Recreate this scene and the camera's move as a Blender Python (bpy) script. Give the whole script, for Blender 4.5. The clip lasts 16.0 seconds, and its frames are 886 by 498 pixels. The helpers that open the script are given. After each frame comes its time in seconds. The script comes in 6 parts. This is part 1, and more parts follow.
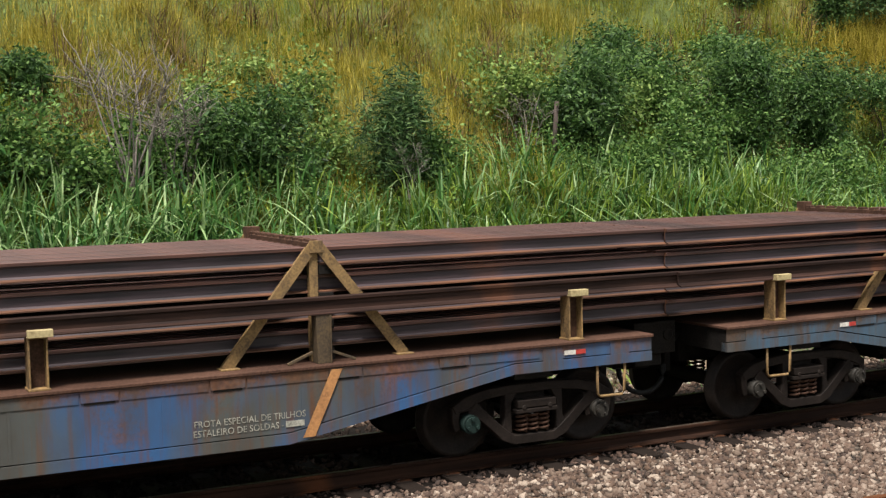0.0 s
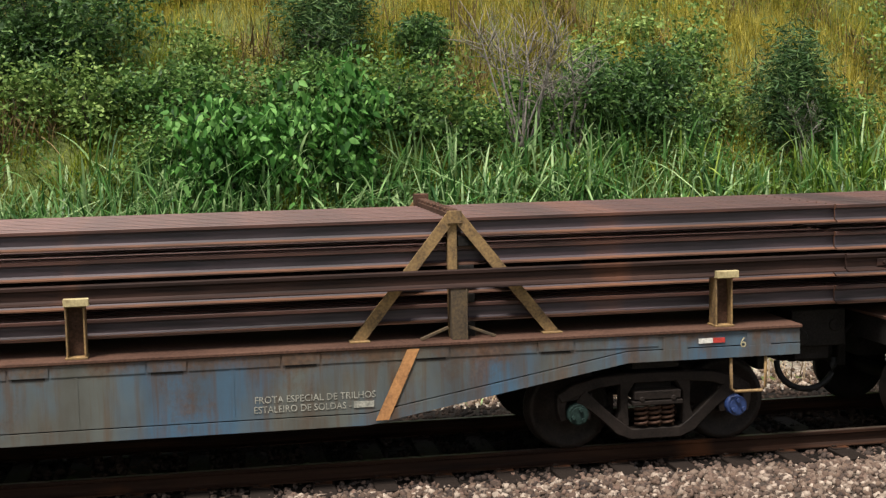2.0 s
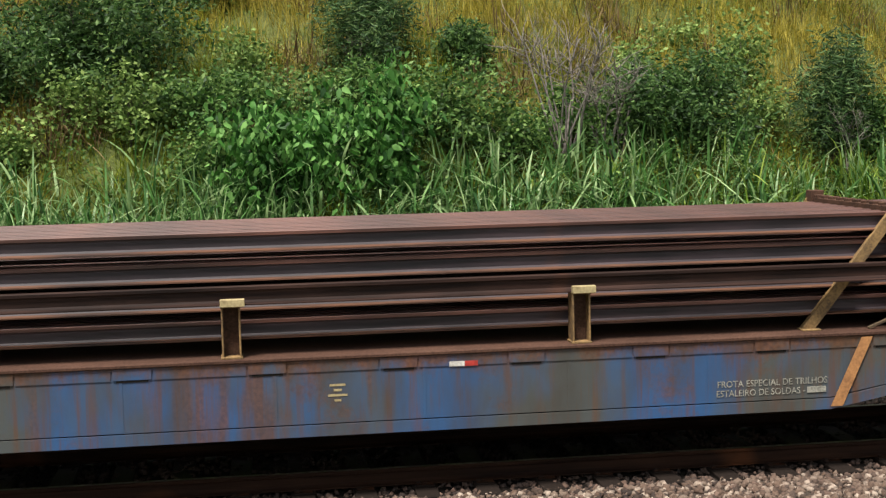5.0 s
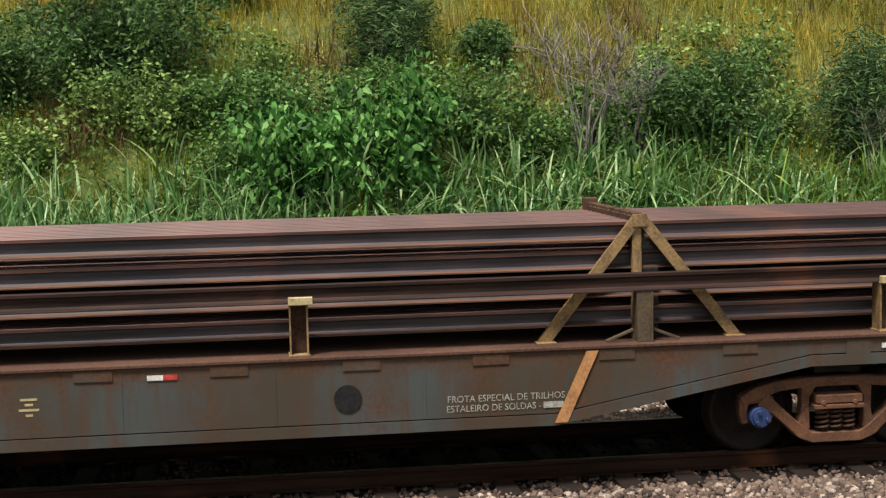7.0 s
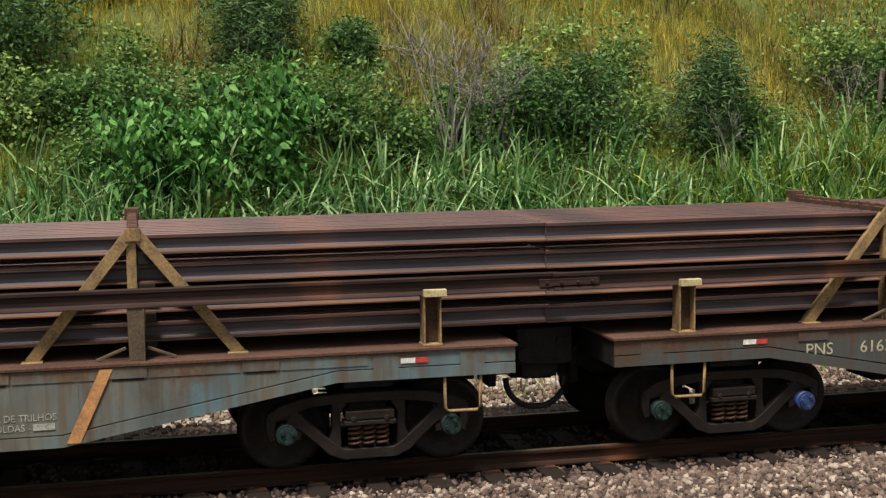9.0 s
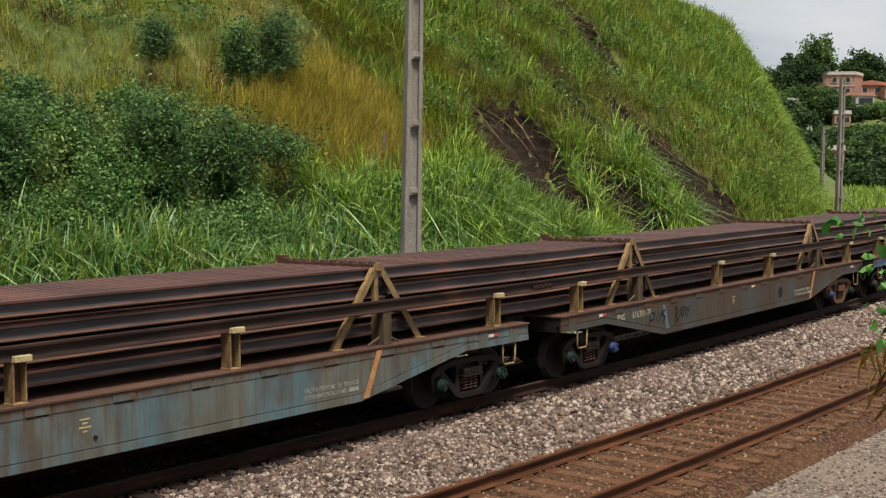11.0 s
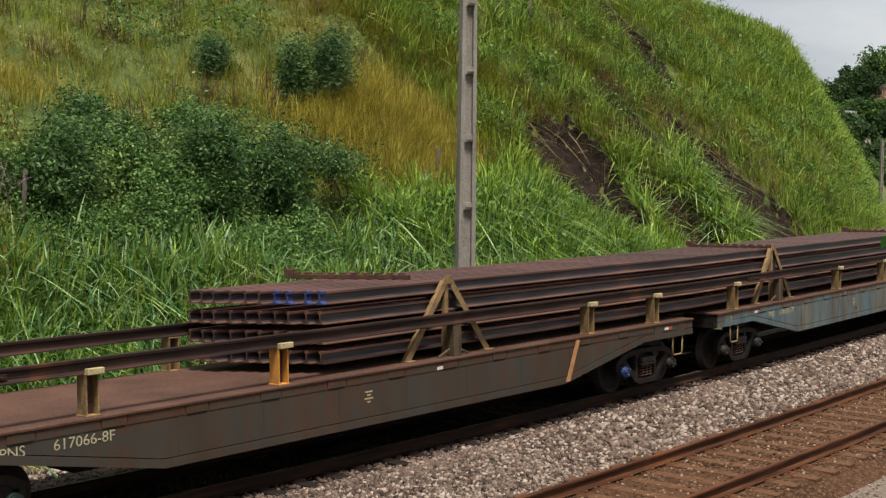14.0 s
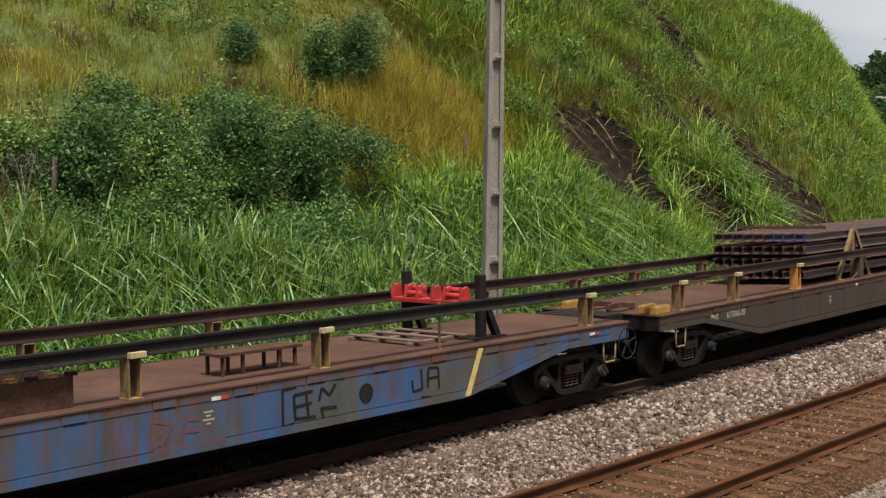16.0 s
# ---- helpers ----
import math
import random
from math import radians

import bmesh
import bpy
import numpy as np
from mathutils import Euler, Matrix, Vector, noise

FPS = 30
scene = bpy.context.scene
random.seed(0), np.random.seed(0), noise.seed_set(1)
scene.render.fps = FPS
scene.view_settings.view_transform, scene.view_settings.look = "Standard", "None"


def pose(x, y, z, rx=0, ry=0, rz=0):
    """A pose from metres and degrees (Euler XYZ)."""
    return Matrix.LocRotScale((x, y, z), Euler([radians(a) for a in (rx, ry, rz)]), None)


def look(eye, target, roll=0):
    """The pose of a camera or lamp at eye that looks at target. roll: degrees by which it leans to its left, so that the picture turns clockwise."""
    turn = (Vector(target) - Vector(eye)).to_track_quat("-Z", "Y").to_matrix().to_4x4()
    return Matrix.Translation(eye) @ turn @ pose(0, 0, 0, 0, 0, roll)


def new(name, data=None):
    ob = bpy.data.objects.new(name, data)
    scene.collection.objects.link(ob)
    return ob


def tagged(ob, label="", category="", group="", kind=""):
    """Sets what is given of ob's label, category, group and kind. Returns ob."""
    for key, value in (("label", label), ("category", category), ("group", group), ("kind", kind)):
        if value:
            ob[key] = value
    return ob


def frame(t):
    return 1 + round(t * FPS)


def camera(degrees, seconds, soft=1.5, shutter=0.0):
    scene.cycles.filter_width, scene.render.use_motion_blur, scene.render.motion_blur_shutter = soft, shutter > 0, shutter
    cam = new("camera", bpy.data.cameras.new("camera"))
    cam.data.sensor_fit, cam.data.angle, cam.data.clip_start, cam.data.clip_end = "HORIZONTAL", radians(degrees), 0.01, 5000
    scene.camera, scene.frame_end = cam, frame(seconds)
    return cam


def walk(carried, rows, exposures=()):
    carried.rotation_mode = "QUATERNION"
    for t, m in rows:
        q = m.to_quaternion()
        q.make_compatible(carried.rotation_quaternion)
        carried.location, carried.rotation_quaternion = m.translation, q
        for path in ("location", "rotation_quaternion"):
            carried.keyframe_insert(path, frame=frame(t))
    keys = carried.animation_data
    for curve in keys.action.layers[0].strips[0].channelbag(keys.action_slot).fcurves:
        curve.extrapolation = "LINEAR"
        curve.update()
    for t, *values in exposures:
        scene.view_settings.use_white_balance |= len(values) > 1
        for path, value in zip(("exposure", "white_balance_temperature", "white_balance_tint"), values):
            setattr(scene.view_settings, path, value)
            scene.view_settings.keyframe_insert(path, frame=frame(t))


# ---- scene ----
cam = camera(37.0, 16.0, soft=1.3)
# seconds, place of the camera, tilt, lean and turn in degrees: a hand-held pan
PATH = (
    (0, 0.000, 0.000, 3.882, 84.36, 0.38, -26.67), (0.5, 0.000, 0.000, 3.882, 83.13, 0.20, -18.29),
    (1, 0.000, 0.000, 3.882, 82.76, 0.44, -13.19), (1.5, 0.000, 0.000, 3.882, 82.84, 0.70, -11.12),
    (2, 0.000, 0.000, 3.882, 82.85, 0.95, -10.11), (2.5, 0.000, 0.000, 3.882, 82.82, 1.00, -9.74),
    (3, 0.000, 0.000, 3.882, 82.93, 1.03, -9.25), (3.5, 0.000, 0.000, 3.882, 83.03, 1.03, -8.63),
    (6, 0.000, 0.000, 3.882, 83.20, 1.00, -8.00), (6.5, 0.000, 0.000, 3.882, 83.20, 1.02, -7.63),
    (7, 0.000, 0.000, 3.882, 83.19, 1.00, -7.38), (7.5, 0.000, 0.000, 3.882, 83.18, 1.01, -7.22),
    (8, 0.000, 0.000, 3.882, 83.19, 1.02, -7.14), (8.2, 0.000, 0.000, 3.882, 83.17, 0.99, -7.13),
    (10.3, -0.455, -0.611, 4.376, 83.61, -0.93, -39.26), (10.5, -0.455, -0.611, 4.376, 84.27, -0.71, -43.73),
    (11, -0.455, -0.611, 4.376, 85.77, -0.78, -51.50), (11.5, -0.455, -0.611, 4.376, 86.34, -0.89, -52.49),
    (12, -0.455, -0.611, 4.376, 86.37, -0.86, -52.18), (12.5, -0.455, -0.611, 4.376, 86.38, -0.86, -51.54),
    (13, -0.455, -0.611, 4.376, 86.36, -0.90, -50.71), (13.5, -0.455, -0.611, 4.376, 86.37, -0.85, -49.88),
    (14, -0.455, -0.611, 4.376, 86.38, -0.55, -49.17), (14.5, -0.455, -0.611, 4.376, 86.37, -0.45, -48.65),
    (15, -0.455, -0.611, 4.376, 86.37, -0.43, -48.57), (15.5, -0.455, -0.611, 4.376, 86.12, -0.47, -48.24),
    (16, -0.455, -0.611, 4.376, 85.79, -0.46, -47.99),
)
walk(cam, [(t, pose(x, y, z, a, b, c)) for t, x, y, z, a, b, c in PATH], exposures=((0, 1.20), (8.2, 1.20), (10.3, 0.93), (16, 0.93)))

# ---- light: a bright sky of thin cloud, with a wide, weak sun ----
scene.view_settings.exposure = 1.0
SUN_UP, SUN_TURN = radians(68), radians(215)
world = bpy.data.worlds.new("world")
scene.world = world
world.use_nodes = True
wt = world.node_tree
wt.nodes.clear()
w_out = wt.nodes.new("ShaderNodeOutputWorld")
w_bg = wt.nodes.new("ShaderNodeBackground")
w_sky = wt.nodes.new("ShaderNodeTexSky")
w_sky.sky_type, w_sky.sun_disc = "NISHITA", False
w_sky.sun_elevation, w_sky.sun_rotation = SUN_UP, SUN_TURN
w_dim = wt.nodes.new("ShaderNodeVectorMath")
w_dim.operation = "SCALE"
w_dim.inputs["Scale"].default_value = 0.10
w_map = wt.nodes.new("ShaderNodeTexCoord")
w_stretch = wt.nodes.new("ShaderNodeMapping")
w_stretch.inputs["Scale"].default_value = (1.0, 1.0, 3.5)
w_noise = wt.nodes.new("ShaderNodeTexNoise")
w_noise.inputs["Scale"].default_value, w_noise.inputs["Detail"].default_value = 3.2, 6.0
w_ramp = wt.nodes.new("ShaderNodeValToRGB")
w_ramp.color_ramp.elements[0].position, w_ramp.color_ramp.elements[0].color = 0.36, (0.72, 0.76, 0.81, 1)
w_ramp.color_ramp.elements[1].position, w_ramp.color_ramp.elements[1].color = 0.62, (1.12, 1.13, 1.14, 1)
w_mix = wt.nodes.new("ShaderNodeMix")
w_mix.data_type = "RGBA"
w_mix.inputs["Factor"].default_value = 0.85
wt.links.new(w_map.outputs["Generated"], w_stretch.inputs["Vector"])
wt.links.new(w_stretch.outputs["Vector"], w_noise.inputs["Vector"])
wt.links.new(w_noise.outputs["Fac"], w_ramp.inputs["Fac"])
wt.links.new(w_sky.outputs["Color"], w_dim.inputs[0])
wt.links.new(w_dim.outputs["Vector"], w_mix.inputs["A"])
wt.links.new(w_ramp.outputs["Color"], w_mix.inputs["B"])
wt.links.new(w_mix.outputs["Result"], w_bg.inputs["Color"])
w_bg.inputs["Strength"].default_value = 0.41
wt.links.new(w_bg.outputs["Background"], w_out.inputs["Surface"])
sun = new("sun", bpy.data.lights.new("sun", "SUN"))
sun.data.energy, sun.data.angle, sun.data.color = 3.5, radians(14), (1.0, 0.94, 0.87)
sun.matrix_world = look((0, 0, 0), (-math.sin(SUN_TURN) * math.cos(SUN_UP), -math.cos(SUN_TURN) * math.cos(SUN_UP), -math.sin(SUN_UP)))

# ---- materials ----


def material(name, rough=0.8, metal=0.0):
    m = bpy.data.materials.new(name)
    m.use_nodes = True
    b = m.node_tree.nodes["Principled BSDF"]
    b.inputs["Roughness"].default_value, b.inputs["Metallic"].default_value = rough, metal
    return m, m.node_tree, b


def noise_of(t, scale, detail=4.0, space="Object", stretch=(1, 1, 1), rough=0.55):
    co = t.nodes.new("ShaderNodeTexCoord")
    mp = t.nodes.new("ShaderNodeMapping")
    mp.inputs["Scale"].default_value = stretch
    n = t.nodes.new("ShaderNodeTexNoise")
    n.inputs["Scale"].default_value, n.inputs["Detail"].default_value, n.inputs["Roughness"].default_value = scale, detail, rough
    if space == "Position":
        g = t.nodes.new("ShaderNodeNewGeometry")
        t.links.new(g.outputs["Position"], mp.inputs["Vector"])
    else:
        t.links.new(co.outputs[space], mp.inputs["Vector"])
    t.links.new(mp.outputs["Vector"], n.inputs["Vector"])
    return n.outputs["Fac"]


def ramp(t, fac, *stops):
    r = t.nodes.new("ShaderNodeValToRGB")
    e = r.color_ramp.elements
    while len(e) < len(stops):
        e.new(0.5)
    for k, (p, c) in enumerate(stops):
        e[k].position = p
        e[k].color = (*c, 1) if len(c) == 3 else c
    t.links.new(fac, r.inputs["Fac"])
    return r.outputs["Color"]


def mixed(t, fac, a, b, blend="MIX"):
    m = t.nodes.new("ShaderNodeMix")
    m.data_type, m.blend_type = "RGBA", blend
    for key, v in (("Factor", fac), ("A", a), ("B", b)):
        if isinstance(v, (int, float)):
            m.inputs[key].default_value = v
        elif isinstance(v, tuple):
            m.inputs[key].default_value = (*v, 1)
        else:
            t.links.new(v, m.inputs[key])
    return m.outputs["Result"]


def bumped(t, b, fac, strength=0.3, distance=0.01):
    n = t.nodes.new("ShaderNodeBump")
    n.inputs["Strength"].default_value, n.inputs["Distance"].default_value = strength, distance
    t.links.new(fac, n.inputs["Height"])
    t.links.new(n.outputs["Normal"], b.inputs["Normal"])


def plain(name, dark, light, rough=0.8, metal=0.0, scale=6.0, bump=0.2, stretch=(1, 1, 1), fine=40.0):
    """Two tones by a broad noise, speckled by a fine one, with relief."""
    m, t, b = material(name, rough, metal)
    c = ramp(t, noise_of(t, scale, 5, stretch=stretch), (0.32, dark), (0.68, light))
    f = noise_of(t, fine, 3)
    c = mixed(t, 0.35, c, ramp(t, f, (0.35, tuple(v * 0.55 for v in dark)), (0.65, tuple(min(1, v * 1.25) for v in light))))
    t.links.new(c, b.inputs["Base Color"])
    bumped(t, b, f, bump, 0.006)
    return m


def leafy(name, dark, mid, light, scale=0.5, rough=0.6, gold=None, gold_at=(0.5, 0.62), shine=0.2):
    """Foliage: each leaf its own tone, patches over the ground, a little light through."""
    m, t, b = material(name, rough)
    g = t.nodes.new("ShaderNodeNewGeometry")
    c = ramp(t, g.outputs["Random Per Island"], (0.0, tuple(0.7 * v for v in dark)), (0.5, mid), (1.0, tuple(1.12 * v for v in light)))
    if gold:
        n = noise_of(t, scale, 4, "Position")
        f = ramp(t, n, (gold_at[0], (0, 0, 0)), (gold_at[1], (1, 1, 1)))
        c2 = ramp(t, g.outputs["Random Per Island"], (0.0, gold[0]), (1.0, gold[1]))
        c = mixed(t, f, c, c2)
    n2 = noise_of(t, scale * 5, 3, "Position")
    c = mixed(t, 0.5, c, ramp(t, n2, (0.3, (0.45, 0.45, 0.45)), (0.7, (1.25, 1.25, 1.2))), "MULTIPLY")
    t.links.new(c, b.inputs["Base Color"])
    b.inputs["Specular IOR Level"].default_value = shine
    tr = t.nodes.new("ShaderNodeBsdfTranslucent")
    t.links.new(c, tr.inputs["Color"])
    mx = t.nodes.new("ShaderNodeMixShader")
    mx.inputs["Fac"].default_value = 0.35
    t.links.new(b.outputs["BSDF"], mx.inputs[1])
    t.links.new(tr.outputs["BSDF"], mx.inputs[2])
    t.links.new(mx.outputs["Shader"], t.nodes["Material Output"].inputs["Surface"])
    return m


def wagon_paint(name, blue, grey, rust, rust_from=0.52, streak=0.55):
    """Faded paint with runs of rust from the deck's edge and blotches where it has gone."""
    m, t, b = material(name, 0.72)
    b.inputs["Specular IOR Level"].default_value = 0.22
    tone = ramp(t, noise_of(t, 0.75, 4, stretch=(1, 1, 0.5)), (0.40, grey), (0.55, blue))
    runs = noise_of(t, 5.0, 4, stretch=(1, 1, 0.12))
    blot = noise_of(t, 1.7, 7, stretch=(1, 1, 0.8), rough=0.72)
    fine = noise_of(t, 22, 4)
    rusty = ramp(t, fine, (0.3, tuple(v * 0.5 for v in rust)), (0.7, rust))
    c = mixed(t, ramp(t, runs, (streak, (0, 0, 0)), (streak + 0.16, (0.7, 0.7, 0.7))), tone, rusty)
    thin = noise_of(t, 13.0, 4, stretch=(1, 1, 0.05), rough=0.6)
    c = mixed(t, ramp(t, thin, (0.50, (0, 0, 0)), (0.68, (0.55, 0.55, 0.55))), c, tuple(v * 0.75 for v in rust))
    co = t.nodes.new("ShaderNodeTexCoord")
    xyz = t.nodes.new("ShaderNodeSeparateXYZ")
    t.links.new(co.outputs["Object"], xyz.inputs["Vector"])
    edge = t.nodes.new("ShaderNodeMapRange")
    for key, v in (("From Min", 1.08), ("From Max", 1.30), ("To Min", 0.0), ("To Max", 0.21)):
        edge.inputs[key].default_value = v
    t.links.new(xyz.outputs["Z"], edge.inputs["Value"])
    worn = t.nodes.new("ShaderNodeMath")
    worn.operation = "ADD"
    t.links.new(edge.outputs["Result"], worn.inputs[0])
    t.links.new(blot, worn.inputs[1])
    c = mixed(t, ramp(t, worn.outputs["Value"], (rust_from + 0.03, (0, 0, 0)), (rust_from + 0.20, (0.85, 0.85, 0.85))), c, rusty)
    grime = noise_of(t, 2.2, 5, stretch=(1, 1, 0.4))
    c = mixed(t, ramp(t, grime, (0.40, (0, 0, 0)), (0.68, (0.62, 0.62, 0.62))), c, (0.050, 0.040, 0.029))
    t.links.new(c, b.inputs["Base Color"])
    bumped(t, b, fine, 0.25, 0.004)
    return m


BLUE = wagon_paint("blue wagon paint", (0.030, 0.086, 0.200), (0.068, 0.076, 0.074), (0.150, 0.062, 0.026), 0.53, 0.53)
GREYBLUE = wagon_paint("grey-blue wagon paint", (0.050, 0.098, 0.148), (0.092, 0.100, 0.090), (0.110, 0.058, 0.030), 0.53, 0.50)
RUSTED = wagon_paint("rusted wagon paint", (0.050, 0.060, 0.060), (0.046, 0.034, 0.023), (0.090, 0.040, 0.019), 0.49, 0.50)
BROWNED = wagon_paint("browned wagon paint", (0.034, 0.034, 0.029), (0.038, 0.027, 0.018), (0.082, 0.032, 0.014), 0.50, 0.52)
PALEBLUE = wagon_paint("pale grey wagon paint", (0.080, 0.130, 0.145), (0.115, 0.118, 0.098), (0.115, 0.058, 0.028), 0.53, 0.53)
DECK = plain("rusty deck plate", (0.042, 0.022, 0.016), (0.098, 0.052, 0.036), 0.85, 0, 1.1, 0.25)
RUSTY_STEEL = plain("rusty steel", (0.032, 0.018, 0.013), (0.095, 0.050, 0.032), 0.8, 0, 5, 0.3)
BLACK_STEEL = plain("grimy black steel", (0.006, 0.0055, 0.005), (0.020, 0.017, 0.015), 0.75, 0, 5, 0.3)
CAST = plain("oily cast steel", (0.005, 0.004, 0.0035), (0.022, 0.016, 0.013), 0.7, 0, 4, 0.3)
CAST_ORANGE = plain("orange rusted cast steel", (0.028, 0.013, 0.007), (0.15, 0.058, 0.022), 0.8, 0, 4, 0.3)
TREAD = plain("worn wheel steel", (0.008, 0.007, 0.006), (0.024, 0.018, 0.015), 0.6, 0.1, 8, 0.1)
OCHRE = plain("worn ochre paint", (0.060, 0.036, 0.018), (0.27, 0.165, 0.060), 0.75, 0, 7, 0.25, (1, 1, 0.4))
OCHRE_DIRTY = plain("grimy ochre paint", (0.022, 0.015, 0.010), (0.085, 0.055, 0.024), 0.8, 0, 5, 0.3)
OCHRE_PALE = plain("pale ochre paint", (0.25, 0.19, 0.09), (0.40, 0.33, 0.17), 0.75, 0, 9, 0.2)
ORANGE = plain("orange paint", (0.30, 0.12, 0.02), (0.50, 0.22, 0.035), 0.7, 0, 8, 0.2)
STRIPE = plain("faded orange stripe paint", (0.26, 0.12, 0.045), (0.42, 0.20, 0.07), 0.75, 0, 8, 0.1)
STRIPE_YELLOW = plain("faded yellow stripe paint", (0.42, 0.30, 0.09), (0.55, 0.41, 0.14), 0.75, 0, 8, 0.1)
YELLOW = plain("yellow paint", (0.16, 0.075, 0.014), (0.40, 0.21, 0.035), 0.7, 0, 9, 0.2)
LETTER = plain("pale lettering paint", (0.10, 0.10, 0.085), (0.38, 0.37, 0.31), 0.8, 0, 14, 0.05)
LETTER_OCHRE = plain("ochre lettering paint", (0.20, 0.175, 0.105), (0.43, 0.385, 0.24), 0.8, 0, 14, 0.05)
WHITE = plain("white reflective film", (0.42, 0.40, 0.36), (0.62, 0.60, 0.55), 0.5, 0, 10, 0.0)
RED = plain("red reflective film", (0.26, 0.022, 0.016), (0.42, 0.04, 0.03), 0.5, 0, 10, 0.0)
RED_PAINT = plain("red machine paint", (0.20, 0.012, 0.012), (0.42, 0.03, 0.028), 0.5, 0, 5, 0.1)
BLACK_PAINT = plain("black spray paint", (0.008, 0.008, 0.009), (0.02, 0.02, 0.02), 0.7, 0, 9, 0.0)
FADED_RED = plain("faded red spray paint", (0.075, 0.036, 0.050), (0.115, 0.045, 0.056), 0.8, 0, 9, 0.0)
PATCH_BLUE = plain("pale blue paint", (0.050, 0.085, 0.110), (0.090, 0.150, 0.190), 0.8, 0, 5, 0.1)
CAP_BLUE = plain("blue axle cap paint", (0.006, 0.016, 0.060), (0.013, 0.036, 0.13), 0.6, 0, 9, 0.1)
CAP_GREEN = plain("dull green axle cap paint", (0.007, 0.013, 0.012), (0.016, 0.032, 0.027), 0.65, 0, 9, 0.1)
CAP_DARK = plain("greasy axle cap", (0.015, 0.014, 0.013), (0.04, 0.036, 0.03), 0.55, 0, 9, 0.1)
PAINT_BLUE = plain("blue chalk paint", (0.012, 0.018, 0.075), (0.024, 0.036, 0.13), 0.8, 0, 9, 0.1)
RUBBER = plain("black rubber", (0.010, 0.010, 0.010), (0.022, 0.022, 0.022), 0.6, 0, 12, 0.1)
CONCRETE = plain("weathered concrete", (0.092, 0.078, 0.062), (0.27, 0.243, 0.205), 0.9, 0, 1.6, 0.35, (2.5, 2.5, 0.5))
SLEEPER = plain("weathered timber sleeper", (0.052, 0.023, 0.011), (0.125, 0.062, 0.032), 0.9, 0, 3, 0.5, (0.4, 3, 1))
# Darker copy of the sleeper timber, with the wagons' shade in its colour.
SLEEPER_SHADED = plain("timber sleeper darkened for wagon shade", (0.007, 0.005, 0.004), (0.020, 0.014, 0.011), 0.8, 0, 3, 0.5, (0.4, 3, 1))
BARK = plain("bark", (0.06, 0.048, 0.038), (0.13, 0.105, 0.085), 0.9, 0, 14, 0.5)
DEAD = plain("grey dead wood", (0.11, 0.092, 0.080), (0.26, 0.225, 0.20), 0.9, 0, 14, 0.3)
STUMP = plain("dark weathered post", (0.03, 0.022, 0.018), (0.07, 0.05, 0.04), 0.9, 0, 14, 0.3)
TIMBER = plain("old timber", (0.07, 0.047, 0.032), (0.15, 0.10, 0.07), 0.85, 0, 6, 0.3, (0.3, 4, 4))
SACK = plain("pale plastic sack", (0.55, 0.55, 0.55), (0.75, 0.75, 0.74), 0.6, 0, 10, 0.2)
BRICKWORK = plain("bare hollow brick", (0.26, 0.125, 0.085), (0.40, 0.22, 0.155), 0.9, 0, 0.6, 0.2)
RENDER_COAT = plain("unpainted render", (0.34, 0.31, 0.28), (0.50, 0.46, 0.41), 0.9, 0, 0.5, 0.2)
ROOF_TILE = plain("clay roof tiles", (0.26, 0.10, 0.06), (0.42, 0.19, 0.12), 0.85, 0, 1.2, 0.3)
DARK_PANE = plain("dark window opening", (0.012, 0.013, 0.015), (0.03, 0.032, 0.035), 0.3, 0, 2, 0.0)


def rail_material(name, dark, light, rough, metal):
    m, t, b = material(name, rough, metal)
    o = t.nodes.new("ShaderNodeObjectInfo")
    long = noise_of(t, 2.4, 5, stretch=(0.35, 3, 3))
    c = ramp(t, long, (0.30, dark), (0.70, light))
    c = mixed(t, 0.35, c, ramp(t, o.outputs["Random"], (0, (0.55, 0.55, 0.58)), (1, (1.25, 1.2, 1.15))), "MULTIPLY")
    streak = noise_of(t, 3.0, 5, stretch=(0.25, 9, 9), rough=0.7)
    c = mixed(t, 0.75, c, ramp(t, streak, (0.36, (0.40, 0.40, 0.44)), (0.62, (1.35, 1.25, 1.2))), "MULTIPLY")
    patch = noise_of(t, 0.55, 4, stretch=(1, 1, 1))
    c = mixed(t, ramp(t, patch, (0.60, (0, 0, 0)), (0.74, (0.6, 0.6, 0.6))), c, (0.17, 0.06, 0.022))
    t.links.new(c, b.inputs["Base Color"])
    bumped(t, b, noise_of(t, 50, 3), 0.15, 0.003)
    return m


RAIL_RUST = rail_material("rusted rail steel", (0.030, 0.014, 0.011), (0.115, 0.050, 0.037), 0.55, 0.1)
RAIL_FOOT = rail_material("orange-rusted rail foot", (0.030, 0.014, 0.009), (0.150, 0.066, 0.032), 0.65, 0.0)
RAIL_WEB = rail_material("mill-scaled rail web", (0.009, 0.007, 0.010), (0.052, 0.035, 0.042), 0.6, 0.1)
RAIL_DARK = rail_material("dark side rail steel", (0.012, 0.008, 0.007), (0.042, 0.023, 0.018), 0.65, 0.0)
TRACK_RAIL = rail_material("brown track rail", (0.040, 0.016, 0.007), (0.105, 0.042, 0.018), 0.7, 0.0)
# Darker copy of the track rail: shade under the train is painted in.
TRACK_RAIL_SHADED = rail_material("brown track rail darkened for wagon shade", (0.012, 0.006, 0.004), (0.038, 0.018, 0.010), 0.7, 0.0)
RAIL_SHINE = plain("rolled rail head", (0.05, 0.035, 0.026), (0.12, 0.09, 0.07), 0.45, 0.5, 6, 0.05)


